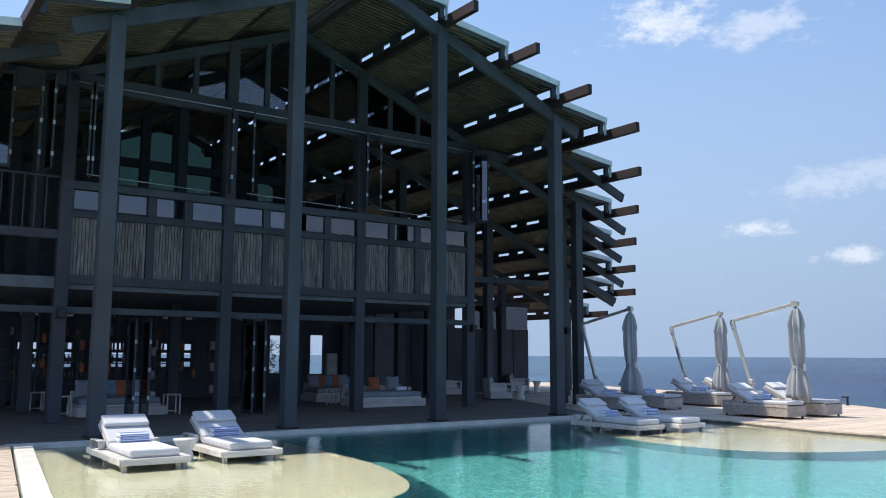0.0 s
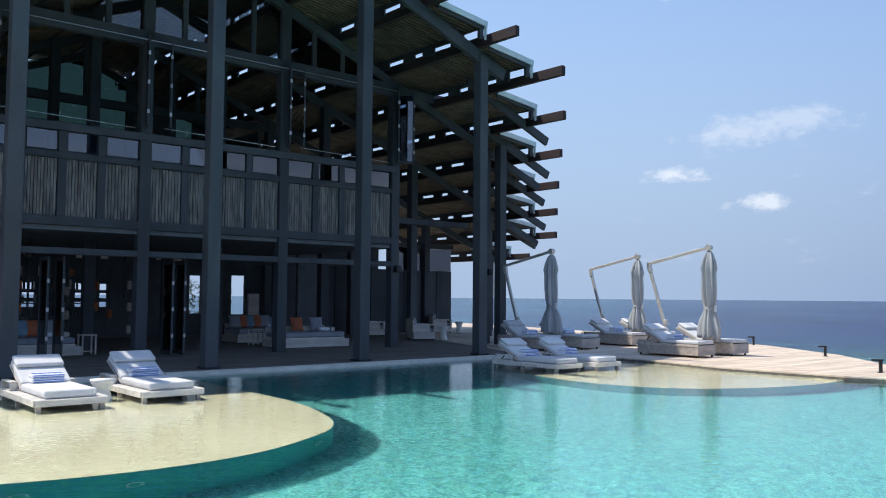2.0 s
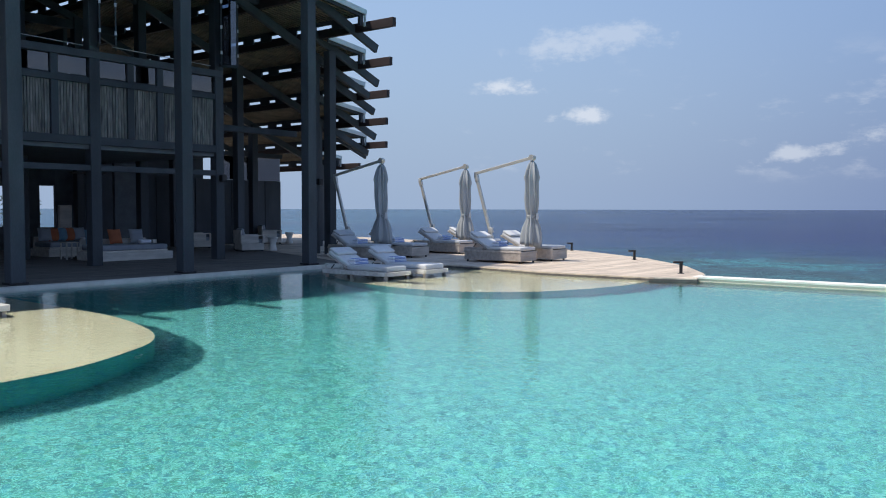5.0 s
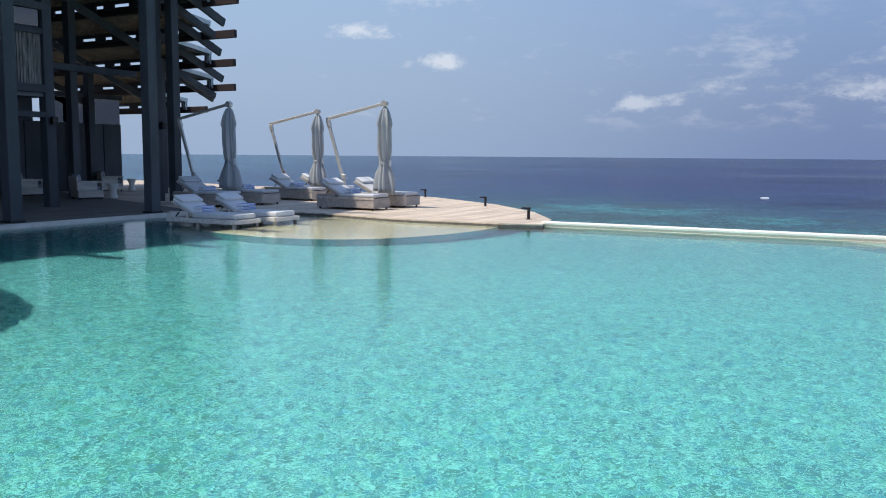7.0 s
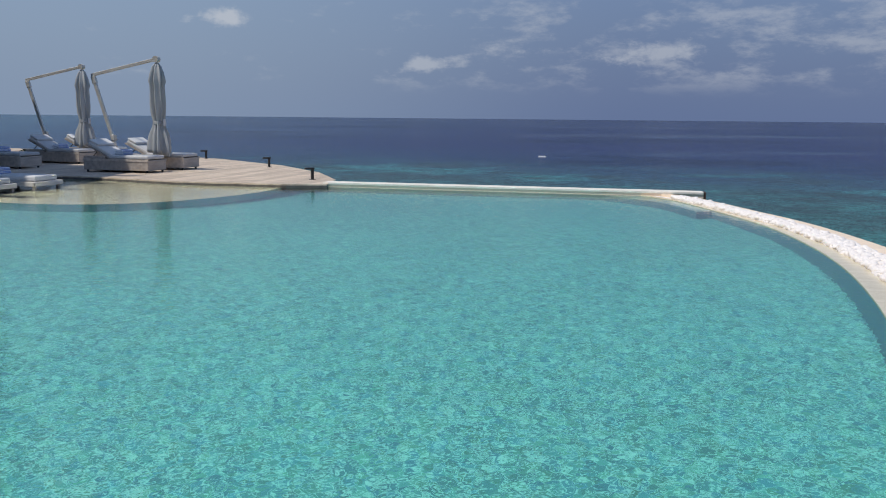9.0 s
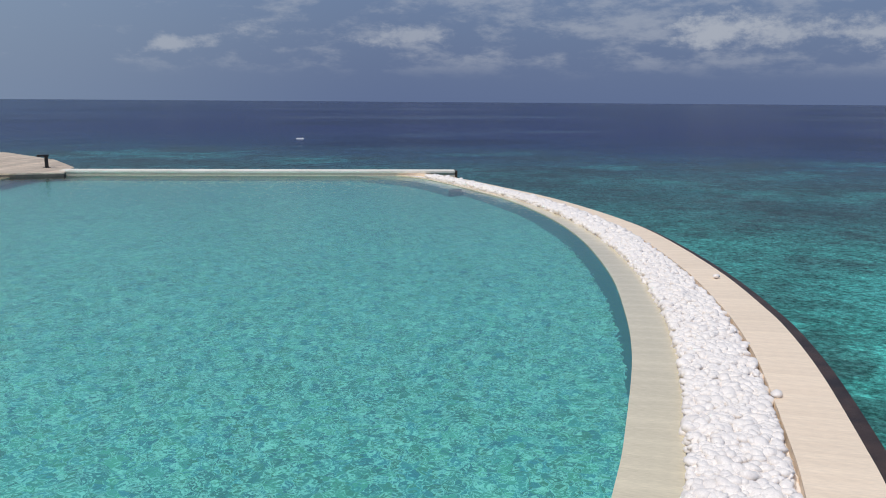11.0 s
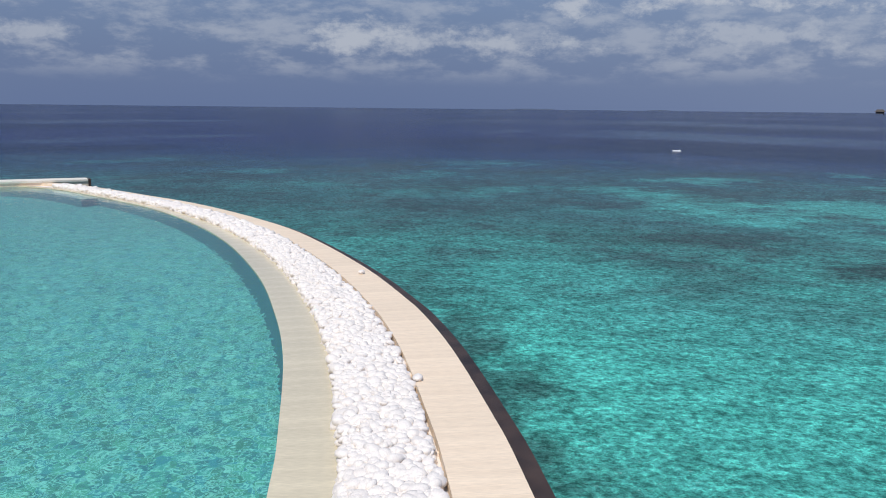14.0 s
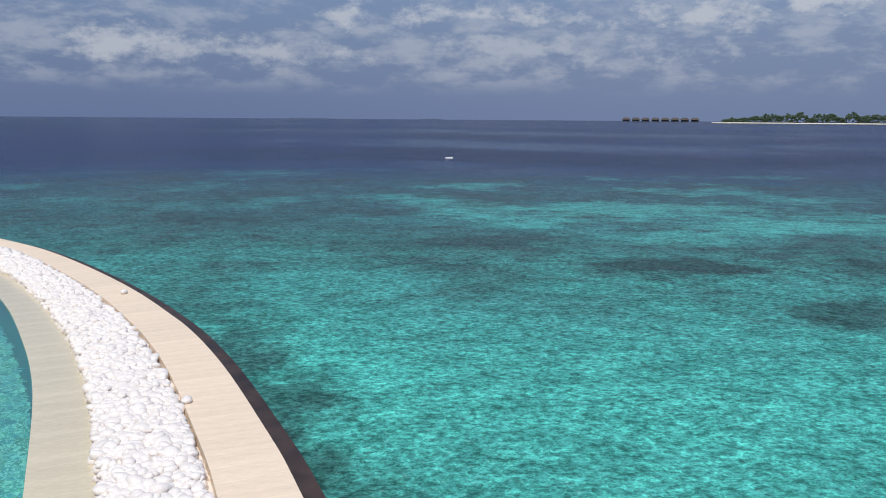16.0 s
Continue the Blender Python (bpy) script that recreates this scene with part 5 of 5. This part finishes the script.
def daybed(u0, u1, w0, w1, colors, side="right"):
    """Low sofa bed on a stepped limed base, cushions along the back."""
    t = new("daybed")
    L, D = u1 - u0, w1 - w0
    part("base", box(-0.08, L + 0.12, -0.06, D, 0.0, 0.24, 0.012), M_LIMED, t)
    part("upper_step", box(0.0, L, 0.04, D, 0.241, 0.30, 0.01), M_LIMED, t)
    part("mattress", soft_box(0.0, L - 0.02, 0.0, D - 0.1, 0.301, 0.46, 0.045), M_GREYPAD, t)
    part("back_board", box(0.0, L, D - 0.06, D, 0.30, 0.62, 0.01), M_LIMED, t)
    part("arm_board", box(L - 0.12, L + 0.02, D - 0.65, D - 0.061, 0.461, 0.58, 0.01), M_LIMED, t)
    t.matrix_world = place(t, u0, w0, DECK_Z)
    tagged(t, "low limed wood daybed with grey mattress under the pavilion", "daybed", "daybeds")
    n = len(colors)
    for i, c in enumerate(colors):
        p = part("cushion", pillow(), c, smooth=True)
        x = u0 + 0.30 + i * (L - 0.75) / max(n - 1, 1)
        p.matrix_world = place(p, x, w1 - 0.24, DECK_Z + 0.69) @ pose(0, 0, 0, 74, 0, (-8, 6, -4, 9, 3)[i % 5])
        kind = {M_ORANGE.name: "burnt orange", M_BLUEPIL.name: "patterned blue-grey"}.get(c.name, "pale grey")
        tagged(p, f"{kind} scatter cushion leaning on the daybed back", "cushion", "scatter cushions")
    tw = part("towel", soft_box(-0.2, 0.2, -0.1, 0.1, 0, 0.12, 0.05), M_TOWEL)
    tw.matrix_world = place(tw, u1 - 0.35, w1 - 0.55, DECK_Z + 0.462)
    tagged(tw, "crumpled white towel lying on the daybed", "towel")


daybed(0.95, 3.0, 5.7, 7.0, (M_GREYPAD, M_ORANGE, M_BLUEPIL, M_ORANGE, M_GREYPAD))
daybed(9.1, 11.3, 5.5, 6.8, (M_BLUEPIL, M_ORANGE, M_GREYPAD))
daybed(9.3, 11.2, 8.95, 10.1, (M_GREYPAD, M_ORANGE, M_BLUEPIL, M_ORANGE, M_GREYPAD))


def lamp_table(u, w):
    """Small open frame table."""
    t = new("lamp_table")
    for x in (-0.17, 0.17):
        for y in (-0.17, 0.17):
            part("leg", box(x - 0.02, x + 0.02, y - 0.02, y + 0.02, 0.0, 0.50, 0.003), M_LIMED, t)
    part("tabletop", box(-0.2, 0.2, -0.2, 0.2, 0.501, 0.53, 0.004), M_LIMED, t)
    part("lower_rail", box(-0.17, 0.17, -0.02, 0.02, 0.06, 0.09, 0.003), M_LIMED, t)
    t.matrix_world = place(t, u, w, DECK_Z)
    tagged(t, "small limed wood frame table beside a daybed", "side table", "lamp tables")


for u, w in ((0.45, 8.9), (0.62, 6.2), (3.35, 5.95), (9.05, 7.3)):
    lamp_table(u, w)


def armchair():
    t = new("armchair")
    part("seat_base", box(-0.42, 0.42, -0.42, 0.42, 0.06, 0.30, 0.012), M_LIMED, t)
    part("seat_cushion", soft_box(-0.33, 0.40, -0.33, 0.33, 0.301, 0.44, 0.04), M_GREYPAD, t)
    part("backrest", box(-0.46, -0.40, -0.42, 0.42, 0.30, 0.78, 0.012), M_LIMED, t)
    c = part("back_cushion", soft_box(-0.06, 0.06, -0.31, 0.31, 0.0, 0.40, 0.05), M_GREYPAD, t)
    c.matrix_basis = pose(-0.28, 0, 0.442, 0, -10, 0)
    for s in (-1, 1):
        part("armrest", box(-0.44, 0.44, s * 0.40 - 0.06, s * 0.40 + 0.06, 0.56, 0.60, 0.008), M_LIMED, t)
        part("arm_post", box(0.36, 0.42, s * 0.40 - 0.05, s * 0.40 + 0.05, 0.301, 0.56, 0.006), M_LIMED, t)
        part("side_panel", box(-0.44, 0.2, s * 0.42 - 0.015, s * 0.42 + 0.015, 0.301, 0.559, 0.006), M_LIMED, t)
    for x in (-0.36, 0.36):
        for y in (-0.36, 0.36):
            part("foot", box(x - 0.03, x + 0.03, y - 0.03, y + 0.03, 0.0, 0.06, 0.004), M_BLACK, t)
    return t


chair = armchair()
tagged(chair, "square limed wood armchair with grey cushions on the shaded terrace", "armchair", "terrace armchairs")
for i, (u, w, a) in enumerate(((15.75, 7.1, -20), (20.6, 11.7, -25), (15.9, 10.5, -10))):
    m = place(chair, u, w, DECK_Z, a)
    if i == 0:
        chair.matrix_world = m
    else:
        copy_thing(chair, m)


# boxes and jars on the bar shelves
rng = random.Random(31)
for i in range(34):
    u, k = -3.25 + (i % 17) * 0.5 + rng.uniform(-0.1, 0.1), rng.randrange(4)
    z = (0.94, 1.39, 1.84, 2.29)[k]
    hgt = rng.uniform(0.18, 0.34)
    b = part("box", box(-0.06, 0.06, -0.05, 0.05, 0.0, hgt, 0.01), (M_ORANGE, M_LIMED, M_GREYPAD)[i % 3])
    b.matrix_world = place(b, u, 12.27, z)
    tagged(b, ("terracotta", "pale wood", "grey")[i % 3] + " box standing on the bar shelf", "box", "bar shelf boxes")

# hanging lanterns in the bar, one or two on a cord
def lantern(u, w, tops, mat, label):
    t = new("pendant_lantern")
    part("cord", rod((0, 0, min(tops) - DECK_Z), (0, 0, 3.22 - DECK_Z), 0.008, None, 6), M_BLACK, t)
    for z in tops:
        z -= DECK_Z
        part("shade", lathe([(0.05, z - 0.26), (0.07, z - 0.25), (0.075, z - 0.13), (0.07, z - 0.01), (0.03, z)], 14), mat, t)
    t.matrix_world = place(t, u, w, DECK_Z)
    tagged(t, label, "pendant lantern", "bar lanterns")


for u, tops in ((0.47, (2.25, 1.55)), (1.53, (2.05, 1.43)), (2.26, (2.06, 1.40)), (4.38, (2.06, 1.45)), (4.78, (1.23, )), (-1.1, (2.1, 1.5)), (-2.4, (2.0, ))):
    lantern(u, 8.5, tops, M_ORANGE, "slim terracotta lantern hanging on a cord in the bar")
for u, tops in ((5.37, (2.1, 1.43, 0.75)), (3.55, (1.9, 1.2))):
    lantern(u, 8.5, tops, M_BLEACH, "slim pale wood lanterns hanging on a cord in the bar")


# bottles along the bar shelves
def bottle(mat):
    return part("bottle", lathe([(0.036, 0.0), (0.038, 0.02), (0.038, 0.17), (0.015, 0.22), (0.014, 0.29), (0.016, 0.295)], 12), mat, smooth=True)


M_BOTTLE = material("bottle_glass", (0.035, 0.06, 0.045), (0.02, 0.03, 0.025), 0.12)
first_bottle = bottle(M_BOTTLE)
first_bottle.matrix_world = place(first_bottle, -3.2, 12.22, 0.941)
tagged(first_bottle, "dark green glass bottle standing on the bar shelf", "bottle", "bar bottles")
rng = random.Random(37)
for z in (0.941, 1.391, 1.841):
    u = -3.1
    while u < 5.1:
        u += rng.choice((0.12, 0.14, 0.2, 0.45))
        copy_thing(first_bottle, place(first_bottle, u, 12.2 + rng.uniform(0, 0.03), z))

# small lamps on the columns
for u, w, z in ((0.0, 4.1, 2.62), (12.12, 4.1, 2.55), (16.16, 4.1, 2.55)):
    t = new("wall_lamp")
    part("bracket", box(-0.05, 0.05, -0.20, -0.151, -0.06, 0.06, 0.008), M_BLACK, t)
    part("lamp_head", box(-0.09, 0.09, -0.36, -0.20, -0.10, 0.12, 0.015), M_BLACK, t)
    t.matrix_world = place(t, u, w, z)
    tagged(t, "small black box lamp mounted on a timber column", "wall lamp", "column lamps")


def ceiling_fan(u, w, z, top):
    """Black ceiling fan at rest."""
    t = new("ceiling_fan")
    part("down_rod", rod((0, 0, 0.1), (0, 0, top - z), 0.018, None, 8), M_BLACK, t)
    part("motor", lathe([(0.05, -0.1), (0.13, -0.07), (0.14, 0.04), (0.06, 0.1)], 18), M_BLACK, t)
    for k in range(4):
        b = part("blade", box(0.14, 0.72, -0.07, 0.07, -0.008, 0.008, 0.004), M_FLOORIN, t)
        b.matrix_basis = pose(0, 0, 0, 0, 0, 90 * k + 20) @ pose(0, 0, 0, 10)
    t.matrix_world = HOUSE @ pose(u, w, z)
    tagged(t, "dark four-bladed ceiling fan under the pavilion roof", "ceiling fan", "ceiling fans")


ceiling_fan(1.6, 9.0, 7.6, 9.6)
ceiling_fan(2.4, 8.0, 2.75, 3.22)
ceiling_fan(10.1, 8.0, 2.75, 3.22)


def planter(u, w):
    """Low trough with a tuft of narrow leaves."""
    t = new("planter")
    part("trough", box(-0.22, 0.22, -0.08, 0.08, 0.0, 0.26, 0.01), M_BLEACH, t)
    rng = random.Random(int(u * 10))
    bm = bmesh.new()
    for _ in range(60):
        x, y, a, h = rng.uniform(-0.2, 0.2), rng.uniform(-0.08, 0.08), rng.random() * 6.28, rng.uniform(0.08, 0.2)
        dx, dy = 0.09 * math.cos(a), 0.09 * math.sin(a)
        q = [bm.verts.new(c) for c in ((x - dy * 0.1, y + dx * 0.1, 0.25), (x + dy * 0.1, y - dx * 0.1, 0.25), (x + dx * 0.5, y + dy * 0.5, 0.25 + h * 0.7), (x + dx * 1.5, y + dy * 1.5, 0.25 + h))]
        bm.faces.new((q[0], q[1], q[2]))
        bm.faces.new((q[1], q[3], q[2]))
    tagged(part("leaf_tuft", bm, M_LEAF, t), kind="stuff")
    t.matrix_world = place(t, u, w, DECK_Z)
    tagged(t, "low bleached planter with green leaves between the loungers", "planter", "deck planters")


planter(19.5, 2.25)

# ---- far shore ----
def bearing(az, d, z=0.0):
    a = radians(az)
    return Vector((-math.sin(a) * d, math.cos(a) * d, z))


SEA = -2.3
isle = new("island")
rng = random.Random(41)
bm = bmesh.new()
for k in range(40):
    az = -113.2 - k * 0.33
    c = bearing(az, 1300)
    bm2 = box(-9, 9, -9, 9, SEA - 0.5, SEA + 1.6 + rng.uniform(0, 0.5), 1.2, None, Matrix.Translation(c))
    bm = join(bm, bm2)
part("beach", bm, M_SAND, isle, "thin bright sand beach")
vs, fs = [], []
for k in range(2600):
    s = rng.random()
    az = -113.4 - s * 13
    d = 1310 + rng.random() * 60
    top = (5 + 11 * min(1, s * 5)) * (0.7 + 0.5 * noise.noise(Vector((az * 1.7, 0, 0))) + 0.25 * noise.noise(Vector((az * 7, 3, 0))))
    c = bearing(az, d, SEA + 1.5 + rng.random() ** 0.6 * max(top, 2.5))
    r = rng.uniform(0.8, 2.2)
    o = len(vs)
    for dx, dy, dz in ((1, 0, 0), (-1, 0, 0), (0, 1, 0), (0, -1, 0), (0, 0, 0.8), (0, 0, -0.6)):
        vs.append((c.x + dx * r * rng.uniform(0.7, 1.4), c.y + dy * r * rng.uniform(0.7, 1.4), c.z + dz * r))
    for a, b in ((0, 2), (2, 1), (1, 3), (3, 0)):
        fs.append((o + a, o + b, o + 4))
        fs.append((o + b, o + a, o + 5))
me = bpy.data.meshes.new("palm_wood")
me.from_pydata(vs, [], fs)
me.materials.append(M_LEAF)
ob = new("palm_wood", me)
ob.parent = isle
tagged(ob, "dense green palms and trees", kind="stuff")
tagged(isle, "low green island with a sandy beach on the horizon", "island")


def villa(az, d):
    t = new("water_villa")
    part("wall", box(-6, 6, -4, 4, 2.2, 5.2, 0.1), M_THATCH, t)
    bm = bmesh.new()
    b = [bm.verts.new(c) for c in ((-8, -5.5, 5.0), (8, -5.5, 5.0), (8, 5.5, 5.0), (-8, 5.5, 5.0))]
    a = [bm.verts.new(c) for c in ((-4, 0, 8.6), (4, 0, 8.6))]
    bm.faces.new(b)
    bm.faces.new((b[0], b[1], a[1], a[0]))
    bm.faces.new((b[1], b[2], a[1]))
    bm.faces.new((b[2], b[3], a[0], a[1]))
    bm.faces.new((b[3], b[0], a[0]))
    part("roof", bm, M_THATCH, t)
    for x in (-5, 0, 5):
        for y in (-3.5, 3.5):
            part("stilt", rod((x, y, -1.0), (x, y, 2.2), 0.25, None, 8), M_THATCH, t)
    part("terrace_deck", box(-7, 7, -7, -4, 1.9, 2.2, 0.05), M_THATCH, t)
    t.matrix_world = Matrix.Translation(bearing(az, d, SEA)) @ Matrix.Rotation(radians(az), 4, "Z")
    tagged(t, "thatched villa on stilts standing in the lagoon", "villa", "water villas")
    return t


v0 = villa(-107.35, 1500)
for k in range(1, 8):
    az = -107.35 - k * 0.62
    copy_thing(v0, Matrix.Translation(bearing(az, 1500 - 8 * k, SEA)) @ Matrix.Rotation(radians(az), 4, "Z"))

for az0, wide, high in ((-84.5, 3.2, 5), (-93.6, 1.6, 4)):
    bm = bmesh.new()
    n = int(wide * 12)
    rows = []
    for k in range(n + 1):
        near, back = bearing(az0 - k * wide / n, 4180, SEA - 1), bearing(az0 - k * wide / n, 4240, SEA - 1)
        crest = (near + back) / 2
        crest.z = SEA + high * (0.25 + 0.75 * math.sin(math.pi * k / n) ** 0.5) * rng.uniform(0.6, 1.1)
        rows.append([bm.verts.new(v) for v in (near, crest, back)])
    for a, b in zip(rows, rows[1:]):
        for q in (0, 1):
            bm.faces.new((a[q], b[q], b[q + 1], a[q + 1]))
    tagged(part("far_island", bm, M_HAZE), "faint low island on the horizon", "island")


def buoy(az, d):
    t = new("mooring_float")
    part("hull", box(-0.40, 0.40, -0.16, 0.16, -0.08, 0.13, 0.06, None, None, 2), M_HULL, t)
    part("mooring_ring", rod((0.25, 0, 0.12), (0.25, 0, 0.2), 0.02, None, 8), M_HINGE, t)
    t.matrix_world = Matrix.Translation(bearing(az, d, SEA)) @ Matrix.Rotation(radians(az), 4, "Z")
    tagged(t, "small white float moored on the lagoon", "float", "mooring floats")


buoy(-47.3, 88)
buoy(-95.8, 85)

# ---- pieces of the decks ----
planks(d_r, deck_r, radians(35.27), 0.145, DECK_Z - 0.03, DECK_Z, M_DECK, most=300, lengths=3.0)
planks(d_l, cut([p for p in deck_l], 0, 1, 30), radians(35.27), 0.145, DECK_Z - 0.034, DECK_Z - 0.004, M_DECK, most=120, lengths=3.0)
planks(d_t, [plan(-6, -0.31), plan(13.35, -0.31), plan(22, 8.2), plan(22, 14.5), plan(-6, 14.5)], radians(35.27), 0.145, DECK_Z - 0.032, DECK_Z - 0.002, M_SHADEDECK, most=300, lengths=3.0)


# greenery behind the pavilion's back windows
def shrub(u, w, high, seed):
    rng = random.Random(seed)
    t = new("garden_shrub")
    t.matrix_world = HOUSE @ pose(u, w, DECK_Z)
    for k in range(6):
        a, lean = rng.random() * 6.28, rng.uniform(0.1, 0.5)
        part("stem", rod((0.05 * math.cos(a), 0.05 * math.sin(a), 0), (lean * math.cos(a), lean * math.sin(a), high * rng.uniform(0.6, 0.9)), 0.03, 0.012, 8), M_BLEACH, t)
    verts, faces = [], []
    for k in range(420):
        a, r, z = rng.random() * 6.28, 0.75 * math.sqrt(rng.random()), high * rng.uniform(0.3, 1.0)
        c = Vector((r * math.cos(a), r * math.sin(a), z))
        m = Euler((rng.uniform(-1, 1), rng.uniform(-1, 1), rng.random() * 6.28)).to_matrix()
        n0 = len(verts)
        for p in ((-0.11, 0, 0), (0, -0.035, 0.01), (0.11, 0, -0.02), (0, 0.035, 0.01)):
            verts.append(tuple(c + m @ Vector(p)))
        faces.append((n0, n0 + 1, n0 + 2, n0 + 3))
    me = bpy.data.meshes.new("foliage")
    me.from_pydata(verts, [], faces)
    me.materials.append(M_LEAF)
    ob = new("foliage", me)
    ob.parent = t
    tagged(ob, "small green leaves", kind="stuff")
    tagged(t, "leafy green shrub on the terrace behind the pavilion", "shrub", "garden shrubs")


for i, (u, w, h) in enumerate(((13.4, 19.5, 1.9), (12.6, 21.5, 2.3), (10.3, 20.0, 1.6), (14.9, 23.0, 2.2))):
    shrub(u, w, h, 40 + i)
